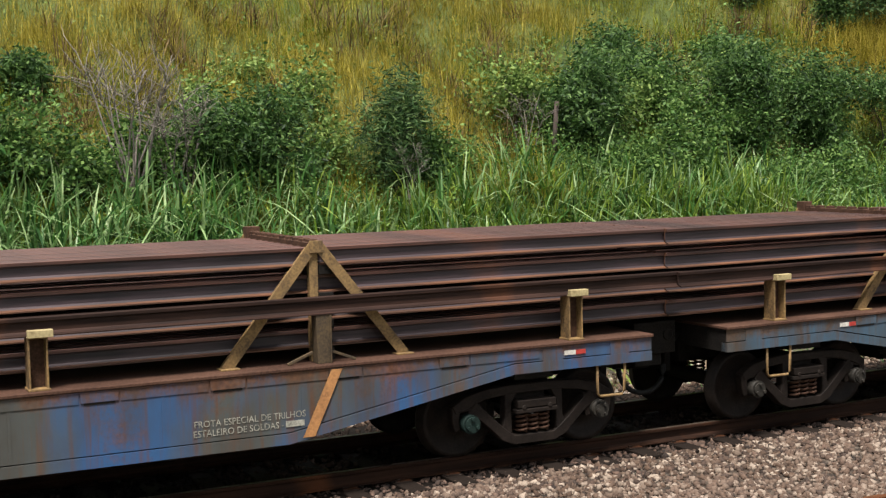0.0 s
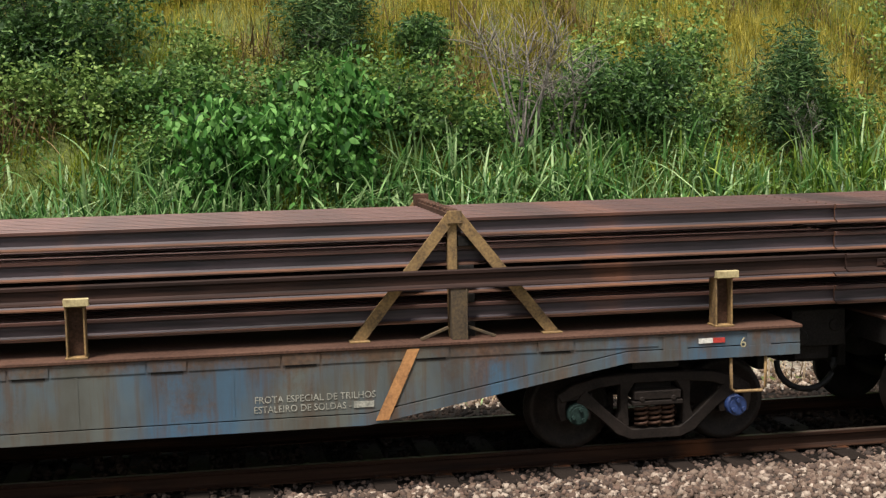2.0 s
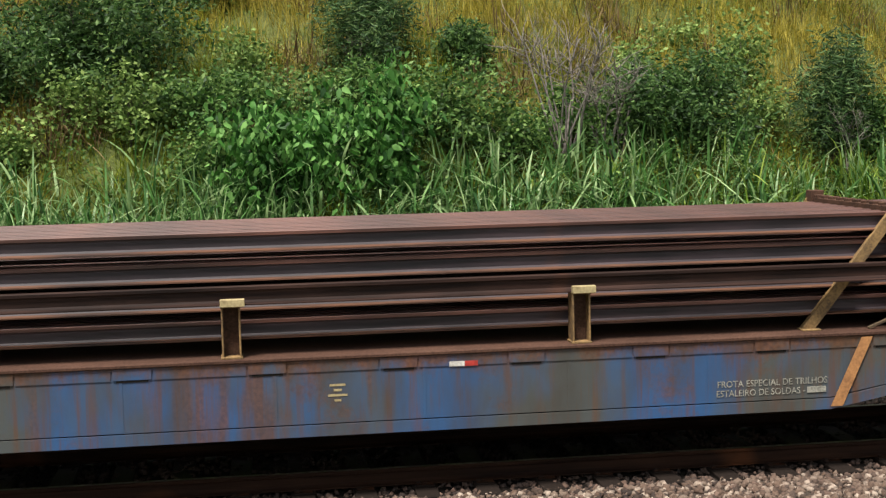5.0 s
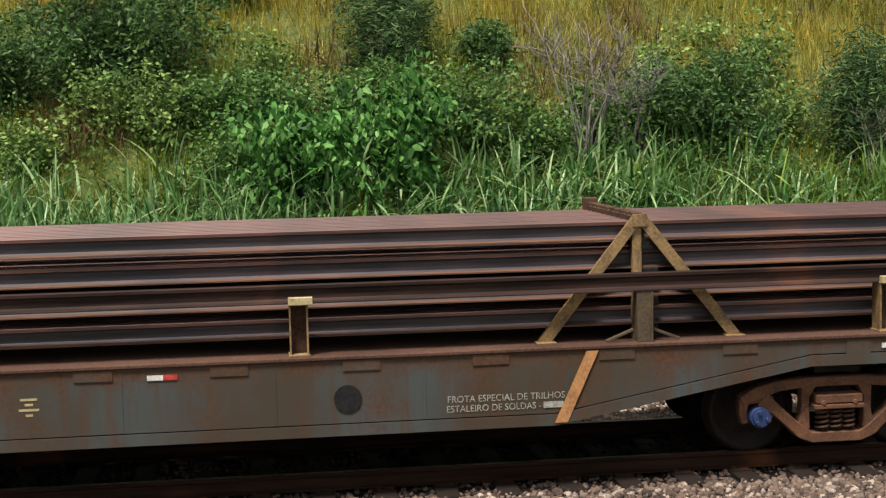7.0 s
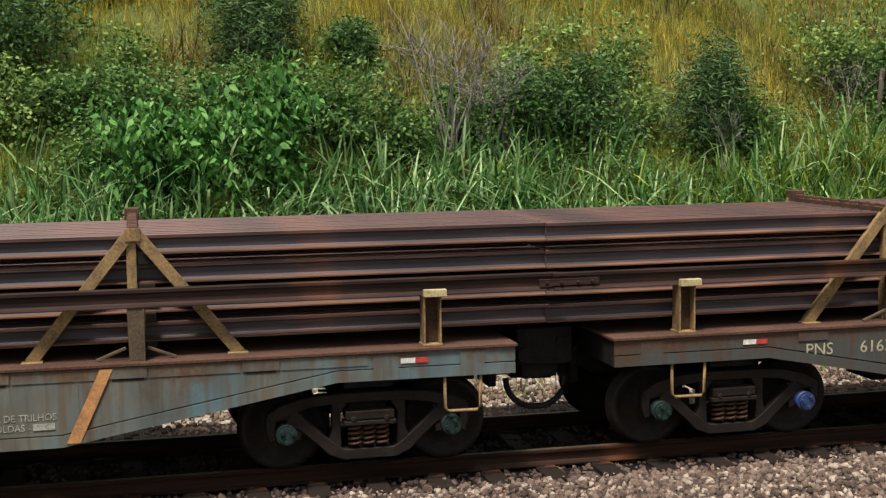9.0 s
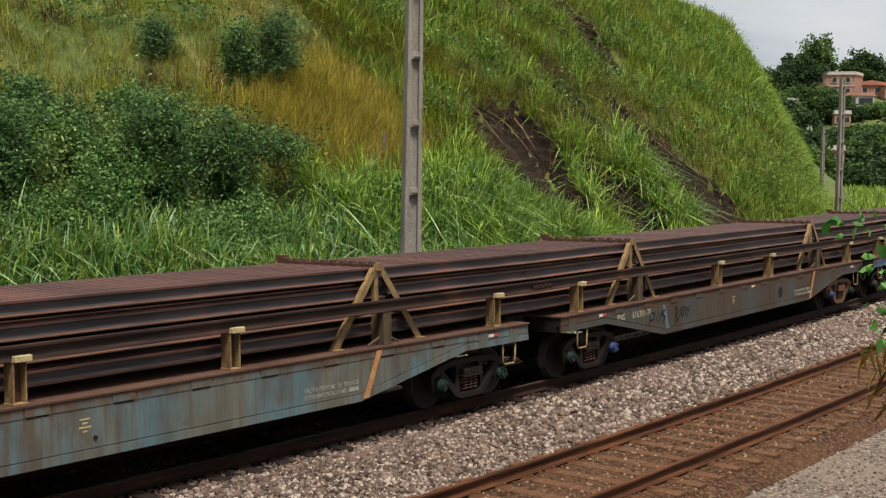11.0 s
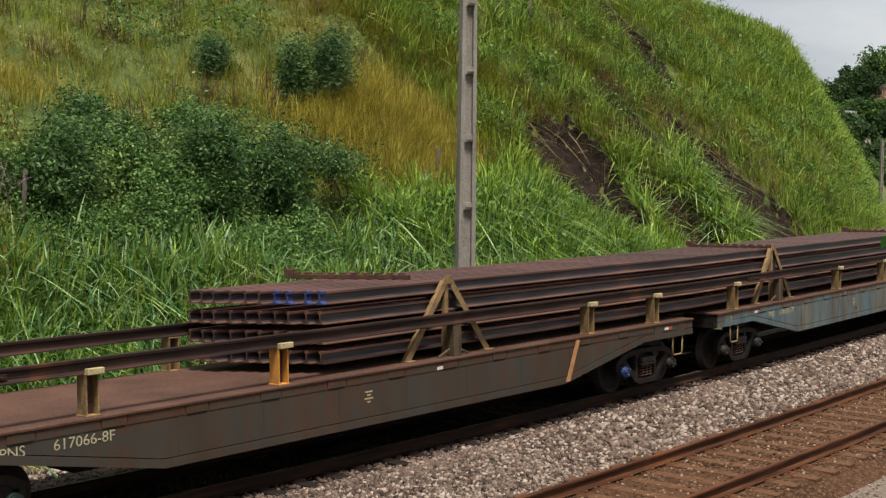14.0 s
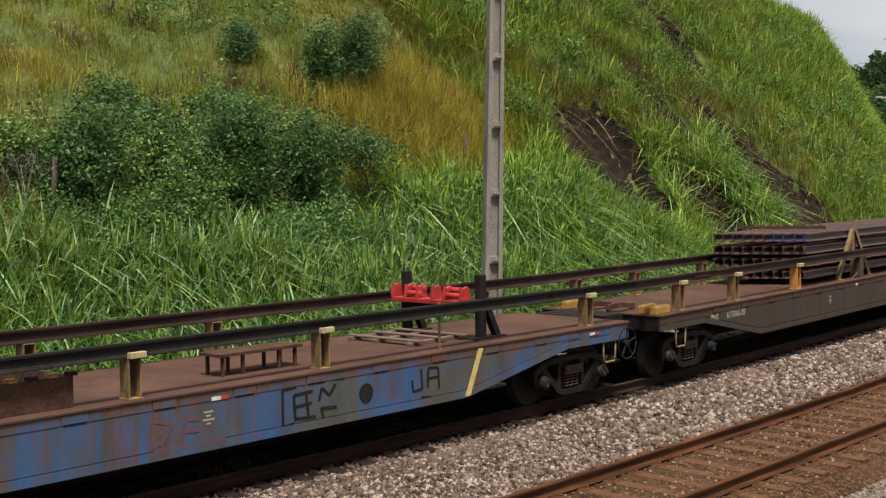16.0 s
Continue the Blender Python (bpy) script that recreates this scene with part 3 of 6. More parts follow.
def scatter_stones(name, x0, x1, y0, y1, count, size, mat, label, z_at, sink=0.3):
    base = np.array([(a, b, c) for a in (-1, 1) for b in (-1, 1) for c in (-1, 1)], float)
    quads = np.array([(0, 1, 3, 2), (4, 6, 7, 5), (0, 4, 5, 1), (2, 3, 7, 6), (0, 2, 6, 4), (1, 5, 7, 3)])
    xs, ys = RNG.uniform(x0, x1, count), RNG.uniform(y0, y1, count)
    s = size * RNG.uniform(0.55, 1.35, (count, 1, 1)) * RNG.uniform(0.6, 1.1, (count, 1, 3)) / 2
    P = base[None] * RNG.uniform(0.55, 1.1, (count, 8, 3)) * s
    q = RNG.normal(size=(count, 4))
    q /= np.linalg.norm(q, axis=1, keepdims=True)
    w, a, b, c = q.T
    R = np.stack([np.stack([1 - 2 * (b * b + c * c), 2 * (a * b - c * w), 2 * (a * c + b * w)], 1), np.stack([2 * (a * b + c * w), 1 - 2 * (a * a + c * c), 2 * (b * c - a * w)], 1),
                  np.stack([2 * (a * c - b * w), 2 * (b * c + a * w), 1 - 2 * (a * a + b * b)], 1)], 1)
    P = np.einsum("nij,nkj->nki", R, P)
    zz = z_at(ys) + size * RNG.uniform(-0.1, sink, count)
    P += np.stack([xs, ys + bend(xs), zz], 1)[:, None]
    F = (quads[None] + 8 * np.arange(count)[:, None, None]).reshape(-1, 4)
    return tagged(new(name, mesh_of(name, P.reshape(-1, 3), F, [mat])), label, "stones", kind="stuff")


def shoulder_z(y):
    return np.interp(y, [7.2, 7.55, 7.8, 10.0, 10.15, 10.5, 11.2, 12.0, 12.5, 12.72, 15.1], [-0.42, -0.25, -0.195, -0.195, -0.30, -0.28, -0.23, -0.15, -0.125, -0.145, -0.195])



# ---- the train ----
LENGTH, PITCH = 17.6, 18.65
WAGONS = 8                                    # the first leads, beyond the view
STARTS = [36.75 + 0.45 - PITCH * k for k in range(WAGONS)]      # rear end of each wagon at 3.5 s
RUN = ((0, -27.1), (0.5, -23.28), (1, -19.35), (1.5, -15.45), (2, -11.55), (2.5, -7.7), (3, -3.85), (3.5, 0.0), (4, 3.85), (4.5, 7.65), (5, 11.45), (5.5, 15.25), (6, 19.1), (6.5, 22.9),
       (7, 27.0), (7.5, 30.8), (8, 34.5), (8.5, 38.3), (9, 42.1), (9.5, 45.9), (10, 49.7), (10.5, 53.4), (11, 57.3), (11.5, 61.05), (12, 64.75), (12.5, 68.45), (13, 72.25), (13.5, 76.1),
       (14, 80.0), (14.5, 83.78), (15, 87.44), (15.5, 91.26), (16, 95.18))
RIDERS = []                                   # (thing, wagon number, place on the wagon)
WHEELS = []                                   # (wheelset, place on the wagon)
DECK_Z, HALF = 1.34, 1.32
BOGIES = (1.43, LENGTH - 1.50)
A_FRAMES = (3.48, 13.95)


def ride(ob, k, m=None):
    RIDERS.append((ob, k, m or Matrix()))
    return ob


LEANING = pose(0, -GAUGE, 0) @ pose(0, 0, 0, -CANT) @ pose(0, GAUGE, 0)      # about the nearer rail


def wagon_pose(k, s):
    """Where wagon k stands when the train has run s: its rear end, on the rails."""
    xa, xb = STARTS[k] + s + BOGIES[0], STARTS[k] + s + BOGIES[1]
    ya, yb = float(bend(xa)), float(bend(xb))
    a = math.atan2(yb - ya, xb - xa)
    return pose(xa - BOGIES[0] * math.cos(a), Y_TRAIN + ya - BOGIES[0] * math.sin(a), 0, 0, 0, math.degrees(a)) @ LEANING


def bottom(x):
    """The lower edge of the fish-bellied side at x."""
    return float(np.interp(x, [0, 1.78, 4.32, LENGTH - 4.5, LENGTH - 1.85, LENGTH], [1.03, 1.03, 0.555, 0.555, 1.03, 1.03]))


KNOTS = (0.0, 1.78, 4.32, LENGTH - 4.5, LENGTH - 1.85, LENGTH)


def shell(bm, low, high, y0, y1):
    """A plate along the wagon between two heights, one closed sheet with its bends shared."""
    ring = [[bm.verts.new((x, y, z)) for y, z in ((y0, low(x)), (y1, low(x)), (y1, high(x)), (y0, high(x)))] for x in KNOTS]
    for a, b in zip(ring, ring[1:]):
        for k in range(4):
            bm.faces.new((a[k], b[k], b[(k + 1) % 4], a[(k + 1) % 4]))
    bm.faces.new(ring[0])
    bm.faces.new(ring[-1][::-1])
    return bm


def side_plate(side):
    return shell(bmesh.new(), lambda x: bottom(x) + 0.125, lambda x: DECK_Z - 0.035, side * HALF, side * (HALF - 0.016))


def side_chord(side):
    return shell(bmesh.new(), bottom, lambda x: bottom(x) + 0.112, side * (HALF + 0.010), side * (HALF - 0.10))


SHARED = {}


def shared(key, make):
    if key not in SHARED:
        SHARED[key] = make()
    return SHARED[key]


def deck_mesh():
    bm = bmesh.new()
    box(bm, LENGTH / 2, 0, DECK_Z - 0.0175, LENGTH + 0.04, 2 * HALF + 0.05, 0.035)
    return done("deck", bm, DECK, 0.006)


def underframe_mesh():
    bm = bmesh.new()
    box(bm, LENGTH / 2, 0, 1.02, LENGTH - 0.3, 0.42, 0.52)
    box(bm, LENGTH / 2, 0, 0.72, LENGTH - 7.4, 0.60, 0.50)
    box(bm, LENGTH / 2 + 0.6, 0.55, 0.80, 1.3, 0.5, 0.42)
    rod(bm, (LENGTH / 2 - 2.2, 0.75, 0.80), (1, 0, 0), 0.2, 1.1, 18)
    beam(bm, (3.4, -0.5, 0.62), (LENGTH - 3.4, -0.5, 0.66), 0.05, 0.05)
    for x in np.arange(2.9, LENGTH - 2.6, 1.18):
        box(bm, x, 0, 1.08, 0.09, 2 * HALF - 0.06, 0.42)
    for x in BOGIES:
        box(bm, x, 0, 1.10, 0.5, 2.3, 0.34)
    for e, x in ((-1, 0.012), (1, LENGTH - 0.012)):
        box(bm, x, 0, 1.165, 0.024, 2 * HALF - 0.05, 0.27)
    return done("underframe", bm, BLACK_STEEL)


def coupler_mesh():
    bm = bmesh.new()
    box(bm, 0.16, 0, 0.87, 0.36, 0.20, 0.22)
    box(bm, 0.42, 0.03, 0.87, 0.24, 0.30, 0.30)
    box(bm, 0.53, -0.09, 0.87, 0.16, 0.10, 0.28)
    rod(bm, (0.50, -0.05, 0.87), (0, 0, 1), 0.06, 0.34, 12)
    box(bm, 0.05, 0, 0.87, 0.10, 0.46, 0.42)
    return done("coupler", bm, BLACK_STEEL, 0.012)


def draft_mesh():
    """The dark gear that fills the gap between two wagons."""
    bm = bmesh.new()
    box(bm, 0.53, 0.0, 1.17, 0.62, 1.3, 0.40)
    box(bm, 0.50, -0.1, 0.96, 0.40, 0.9, 0.30)
    rod(bm, (0.30, -0.62, 1.08), (0, 1, 0), 0.09, 0.16, 14)
    rod(bm, (0.72, -0.60, 1.20), (0, 1, 0), 0.07, 0.14, 14)
    for x in (0.10, 0.92):
        box(bm, x, 0.1, 1.12, 0.16, 0.55, 0.26)
    tube(bm, [(0.02, -0.5, 1.2), (0.25, -0.62, 1.02), (0.5, -0.6, 1.1), (0.75, -0.62, 0.98), (1.0, -0.5, 1.18)], 0.022, 8)
    return done("draft_box", bm, BLACK_STEEL, 0.02)


def gap_shade_mesh():
    """An added black block behind the draft gear, standing in for the gap's shade."""
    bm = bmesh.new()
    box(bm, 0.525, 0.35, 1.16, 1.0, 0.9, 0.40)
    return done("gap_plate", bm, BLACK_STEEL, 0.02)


def hose_mesh():
    bm = bmesh.new()
    pts = [(0.52 - 0.34 * math.cos(a), -0.24 - 0.06 * math.sin(a), 0.80 - 0.34 * math.sin(a) ** 0.8) for a in np.linspace(0.02, math.pi - 0.02, 14)]
    tube(bm, pts, 0.034, 10)
    return done("brake_hose", bm, RUBBER)


def ribbon(bm, pts, wide, y0, y1):
    """A plate that follows a line of (x, z), with its width at each point."""
    rows = []
    for k, (x, z) in enumerate(pts):
        (ax, az), (bx_, bz_) = pts[max(k - 1, 0)], pts[min(k + 1, len(pts) - 1)]
        n = Vector((az - bz_, bx_ - ax)).normalized() * wide[k] / 2
        rows.append([bm.verts.new((x + e * n.x, y, z + e * n.y)) for e, y in ((-1, y0), (1, y0), (1, y1), (-1, y1))])
    for a, b in zip(rows, rows[1:]):
        for k in range(4):
            bm.faces.new((a[k], b[k], b[(k + 1) % 4], a[(k + 1) % 4]))
    bm.faces.new(rows[0])
    bm.faces.new(rows[-1][::-1])


def side_frame_mesh(mat, name):
    """A cast bogie side: an arched top, two rounded windows, a sagging basket and jaws over the axle boxes."""
    bm = bmesh.new()
    ribbon(bm, [(-1.02, 0.58), (-0.86, 0.66), (-0.62, 0.73), (-0.3, 0.755), (0.3, 0.755), (0.62, 0.73), (0.86, 0.66), (1.02, 0.58)], [0.10, 0.13, 0.11, 0.10, 0.10, 0.11, 0.13, 0.10], -0.07, 0.07)
    ribbon(bm, [(-0.80, 0.60), (-0.66, 0.49), (-0.50, 0.345), (-0.38, 0.235), (-0.26, 0.175), (0.26, 0.175), (0.38, 0.235), (0.50, 0.345), (0.66, 0.49), (0.80, 0.60)], [0.16, 0.12, 0.115, 0.13, 0.11, 0.11, 0.13, 0.115, 0.12, 0.16], -0.075, 0.075)
    for s in (-1, 1):
        ribbon(bm, [(s * 0.30, 0.73), (s * 0.335, 0.60), (s * 0.335, 0.42), (s * 0.36, 0.27)], [0.16, 0.085, 0.085, 0.15], -0.065, 0.065)
        ribbon(bm, [(s * 0.73, 0.62), (s * 0.715, 0.46), (s * 0.735, 0.35)], [0.11, 0.085, 0.07], -0.06, 0.06)
        ribbon(bm, [(s * 0.99, 0.60), (s * 1.0, 0.46), (s * 0.975, 0.35)], [0.11, 0.085, 0.07], -0.06, 0.06)
        ribbon(bm, [(s * 0.74, 0.575), (s * 0.85, 0.60), (s * 0.98, 0.575)], [0.07, 0.08, 0.07], -0.055, 0.055)
    box(bm, 0, -0.02, 0.585, 0.50, 0.24, 0.09)
    box(bm, 0, -0.06, 0.505, 0.54, 0.16, 0.05)
    for e in (-0.17, 0.17):
        rod(bm, (e, -0.10, 0.55), (0, 1, 0), 0.03, 0.10, 10)
    return done(name, bm, mat, 0.012)


def spring_mesh():
    bm = bmesh.new()
    pts = [(0.062 * math.cos(a), 0.062 * math.sin(a), 0.245 + 0.21 * a / (math.tau * 4)) for a in np.linspace(0, math.tau * 4, 45)]
    tube(bm, pts, 0.016, 6)
    return done("spring", bm, RUSTY_STEEL)


def wheel_mesh():
    bm = bmesh.new()
    rings = ((0.09, -0.08), (0.12, -0.02), (0.33, 0.0), (0.37, -0.05), (0.43, -0.055), (0.43, 0.055), (0.46, 0.062), (0.46, 0.085), (0.37, 0.085), (0.33, 0.045), (0.12, 0.06), (0.09, 0.11))
    n, rows = 36, []
    for r, y in rings:
        rows.append([bm.verts.new((r * math.cos(k * math.tau / n), y, r * math.sin(k * math.tau / n))) for k in range(n)])
    for a, b in zip(rows, rows[1:]):
        for k in range(n):
            bm.faces.new((a[k], a[(k + 1) % n], b[(k + 1) % n], b[k])).smooth = True
    bm.faces.new(rows[0])
    bm.faces.new(rows[-1])
    return done("wheel", bm, TREAD)


def cap_mesh(mat):
    bm = bmesh.new()
    rod(bm, (0, 0, 0), (0, 1, 0), 0.105, 0.16, 24)
    rod(bm, (0, -0.09, 0), (0, 1, 0), 0.085, 0.03, 24)
    for k in range(3):
        a = k * math.tau / 3 + 0.4
        rod(bm, (0.062 * math.cos(a), -0.115, 0.062 * math.sin(a)), (0, 1, 0), 0.022, 0.03, 6)
    return done("axle_cap", bm, mat)


def axle_mesh():
    bm = bmesh.new()
    rod(bm, (0, 0, 0), (0, 1, 0), 0.085, 2.16, 16)
    return done("axle", bm, CAST)


def step_mesh():
    bm = bmesh.new()
    pts = [(-0.19, 0, 1.05), (-0.185, 0, 0.70), (-0.15, 0, 0.665), (0.15, 0, 0.665), (0.185, 0, 0.70), (0.19, 0, 1.05)]
    tube(bm, pts, 0.017, 8)
    return done("step", bm, OCHRE)


def post_mesh(mat):
    """A short H-section stanchion with its foot."""
    bm = bmesh.new()
    h = 1.85 - DECK_Z
    box(bm, 0, 0.02, h / 2, 0.15, 0.014, h, mat=1)
    for s in (-1, 1):
        box(bm, s * 0.083, 0, h / 2, 0.018, 0.19, h)
    box(bm, 0, 0, 0.010, 0.21, 0.22, 0.020)
    box(bm, 0, 0, h - 0.008, 0.19, 0.20, 0.016)
    return done("post", bm, [mat, RUSTY_STEEL], 0.003)


def clip_mesh():
    bm = bmesh.new()
    box(bm, 0, 0, 0, 0.235, 0.075, 0.075)
    box(bm, 0, 0.05, -0.03, 0.24, 0.05, 0.02)
    return done("rail_clip", bm, OCHRE_PALE, 0.006)


def a_frame_mesh():
    """A braced stanchion: two raking legs and an upright of angle iron, with a stout box at its foot."""
    bm = bmesh.new()
    for s in (-1, 1):
        a, b = Vector((s * 1.0, 0, DECK_Z)), Vector((s * 0.03, 0, 2.56))
        beam(bm, a, b, 0.012, 0.115)
        beam(bm, a + Vector((s * 0.055, 0.045, 0)), b + Vector((s * 0.055, 0.045, -0.02)), 0.09, 0.012)
        box(bm, s * 0.98, 0, DECK_Z + 0.008, 0.20, 0.16, 0.016)
    box(bm, -0.02, 0.03, (DECK_Z + 2.56) / 2, 0.095, 0.02, 2.56 - DECK_Z)
    box(bm, -0.062, 0.06, (DECK_Z + 2.56) / 2, 0.012, 0.08, 2.56 - DECK_Z)
    box(bm, 0, -0.012, 2.55, 0.15, 0.014, 0.13)
    return done("a_frame", bm, OCHRE, 0.003)


def foot_box_mesh():
    bm = bmesh.new()
    prism(bm, [(-0.07, DECK_Z), (0.07, DECK_Z), (0.10, 1.85), (-0.08, 1.85)], -0.07, 0.07)
    box(bm, 0.075, -0.08, 1.59, 0.016, 0.03, 0.50)
    for s in (-1, 1):
        beam(bm, (s * 0.38, 0.0, DECK_Z + 0.01), (s * 0.10, 0.0, DECK_Z + 0.12), 0.03, 0.03)
    return done("foot_box", bm, OCHRE_DIRTY, 0.004)


def cross_beam_mesh():
    """The notched hold-down bar over the stack."""
    bm = bmesh.new()
    box(bm, 0, 0, 2.555, 0.11, 2.16, 0.075)
    for k, y in enumerate(np.arange(-0.95, 0.96, 0.206)):
        box(bm, 0.0, y, 2.605, 0.10, 0.10, 0.04)
    box(bm, 0.0, 1.02, 2.60, 0.16, 0.16, 0.15)
    box(bm, -0.05, -0.96, 2.54, 0.05, 0.22, 0.11)
    return done("cross_beam", bm, RUSTY_STEEL, 0.006)


def spacer_mesh(z, h):
    bm = bmesh.new()
    box(bm, 0, 0, z + h / 2, 0.16, 2.08, h)
    return done("spacer", bm, BLACK_STEEL, 0.004)


def text_mesh(words, size, mat):
    cu = bpy.data.curves.new("lettering", "FONT")
    cu.body, cu.size, cu.extrude = words, size, 0.0012
    cu.resolution_u = 3
    ob = bpy.data.objects.new("lettering", cu)
    scene.collection.objects.link(ob)
    dg = bpy.context.evaluated_depsgraph_get()
    me = bpy.data.meshes.new_from_object(ob.evaluated_get(dg))
    bpy.data.objects.remove(ob)
    bpy.data.curves.remove(cu)
    me.materials.clear()
    me.materials.append(mat)
    return me


FRONT = -HALF - 0.0048          # just proud of the near side


def lettering(words, size, mat, wagon, x, z, width=None):
    me = text_mesh(words, size, mat)
    xs = [v.co.x for v in me.vertices]
    wide = max(xs) - min(xs)
    k = (width / wide) if width else 1.0
    me.transform(Matrix.Diagonal((k, 1, 1, 1)))
    return part("lettering", me, wagon, "painted lettering '%s'" % words, pose(x, FRONT - (0.007 if z > 1.1 else 0), z, 90, 0, 0))


def flat_plate(name, x, z, w, h, mat, wagon, label="", proud=0.006):
    bm = bmesh.new()
    box(bm, x, -HALF - proud / 2 - 0.0015, z, w, proud, h)
    return part(name, done(name, bm, mat), wagon, label)


def strokes(name, lines, mat, wagon, label, w=0.035):
    """Sprayed strokes that cannot be read: flat bars on the near side."""
    bm = bmesh.new()
    for k, ((x0, z0), (x1, z1)) in enumerate(lines):
        beam(bm, (x0, -HALF - 0.003 - 0.0009 * (k % 4), z0), (x1, -HALF - 0.003 - 0.0009 * (k % 4), z1), 0.003, w)
    return part(name, done(name, bm, mat), wagon, label)


def brake_wheel_mesh():
    bm = bmesh.new()
    pts = [(0.28 * math.cos(a), 0, 0.28 * math.sin(a)) for a in np.linspace(0, math.tau, 33)]
    tube(bm, pts, 0.014, 8)
    for k in range(5):
        a = k * math.tau / 5 + 0.3
        beam(bm, (0, 0.02, 0), (0.28 * math.cos(a), 0, 0.28 * math.sin(a)), 0.02, 0.022)
    rod(bm, (0, 0.02, 0), (0, 1, 0), 0.06, 0.07, 14)
    rod(bm, (0, 0.09, 0), (0, 1, 0), 0.025, 0.16, 10)
    return done("brake_wheel", bm, BLACK_STEEL)


def flat_wagon(k, paint, words, posts, frames, caps, frame_mats=(None, None), orange_post=None):
    w = tagged(new("flat_wagon"), words, "railway wagon", "wagons of the rail train")
    ride(w, k)
    for side in (-1, 1):
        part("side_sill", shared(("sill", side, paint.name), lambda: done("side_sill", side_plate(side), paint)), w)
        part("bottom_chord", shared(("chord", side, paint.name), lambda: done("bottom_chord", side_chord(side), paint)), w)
    part("deck", shared("deck", deck_mesh), w, "rust-brown steel deck plate")
    part("underframe", shared("under", underframe_mesh), w, "grimy black underframe")
    for x in BOGIES:
        bog = part("bogie", shared("bolster", bolster_mesh), w, "oily cast steel bogie", pose(x, 0, RISE))
        mat = frame_mats[0 if x < 5 else 1] or CAST
        for side in (-1, 1):
            part("side_frame", shared(("frame", mat.name), lambda: side_frame_mesh(mat, "side_frame")), bog, at=pose(0, side * 1.08, 0, 0, 0, 0 if side < 0 else 180))
            for sx in (-0.14, 0.0, 0.14):
                part("spring", shared("spring", spring_mesh), bog, at=pose(sx, side * 1.10, 0))
        for ax in (-0.85, 0.85):
            ws = part("wheelset", shared("axle", axle_mesh), w, at=pose(x + ax, 0, 0.43 + RISE))
            WHEELS.append((ws, x + ax, RNG.uniform(0, 300)))
            for side in (-1, 1):
                part("wheel", shared("wheel", wheel_mesh), ws, at=pose(0, side * GAUGE, 0, 0, 0, 0 if side < 0 else 180))
                capm = caps[(0 if x < 5 else 2) + (0 if ax < 0 else 1)]
                part("axle_cap", shared(("cap", capm.name), lambda: cap_mesh(capm)), ws, "painted axle end cap" if capm is not CAP_DARK else "", pose(0, side * 1.16, 0, 0, 0, 0 if side < 0 else 180))
    part("coupler", shared("coupler", coupler_mesh), w, at=pose(LENGTH, 0, 0))
    part("coupler", shared("coupler", coupler_mesh), w, at=pose(0, 0, 0, 0, 0, 180))
    part("draft_box", shared("draft", draft_mesh), w, "black draft gear housing", pose(LENGTH, 0, 0))
    part("gap_plate", shared("gap", gap_shade_mesh), w, "added black block standing in for shade behind the coupling", pose(LENGTH, 0, 0))
    part("brake_hose", shared("hose", hose_mesh), w, "black rubber brake hose", pose(LENGTH - 0.02, -0.15, 0))
    for x in (0.85, LENGTH - 0.55):
        part("step", shared("step", step_mesh), w, "ochre bar step", pose(x, -HALF + 0.03, 0))
        part("step", shared("step", step_mesh), w, "ochre bar step", pose(x, HALF - 0.03, 0))
    for x in posts:
        for side in (-1, 1):
            mat = ORANGE if (orange_post == x and side < 0) else OCHRE
            part("post", shared(("post", mat.name), lambda: post_mesh(mat)), w, "worn ochre H-section post" if mat is OCHRE else "orange H-section post", pose(x, side * 1.17, DECK_Z))
            part("rail_clip", shared("clip", clip_mesh), w, at=pose(x + 0.02, side * 1.285, 1.885, 0, 0, 0 if side < 0 else 180))
    for x in frames:
        for side in (-1, 1):
            part("a_frame", shared("a_frame", a_frame_mesh), w, "worn ochre braced stanchion", pose(x, side * 1.07, 0, 0, 0, 0 if side < 0 else 180))
            part("foot_box", shared("foot", foot_box_mesh), w, at=pose(x, side * 1.17, 0, 0, 0, 0 if side < 0 else 180))
        bar_at = pose(x, 0, 0) if k != 6 else pose(x - 0.55, 0.62, 0.02, 0, 0, 22)
        part("cross_beam", shared("cross", cross_beam_mesh), w, "rusty notched hold-down bar", bar_at)
        for z, h in ((DECK_Z, 0.145), (1.679, 0.092), (1.965, 0.094), (2.253, 0.096)):
            part("spacer", shared(("spacer", z), lambda: spacer_mesh(z, h)), w, at=pose(x + 0.12, 0, 0))
    # pockets along the deck's edge, panel seams, the reflectors
    for x in np.arange(2.3, LENGTH - 2.2, 1.27):
        flat_plate("pocket", x, 1.245, 0.36, 0.105, paint, w, proud=0.010)
        if paint is not RUSTED:
            flat_plate("slot", x, 1.178, 0.30, 0.020, BLACK_STEEL, w, proud=0.004)
            flat_plate("edge_strip", x + 0.635, 1.243, 0.87, 0.112, paint, w, proud=0.006)
    for x in (0.42, LENGTH - 1.35, LENGTH - 0.45):
        flat_plate("pocket", x, 1.19, 0.26, 0.19, paint, w, proud=0.006)
    for x in np.arange(3.1, LENGTH - 3.0, 1.45):
        flat_plate("seam", x, (bottom(x) + 0.125 + DECK_Z - 0.04) / 2, 0.03, DECK_Z - 0.17 - bottom(x), paint, w, proud=0.003)
    return w


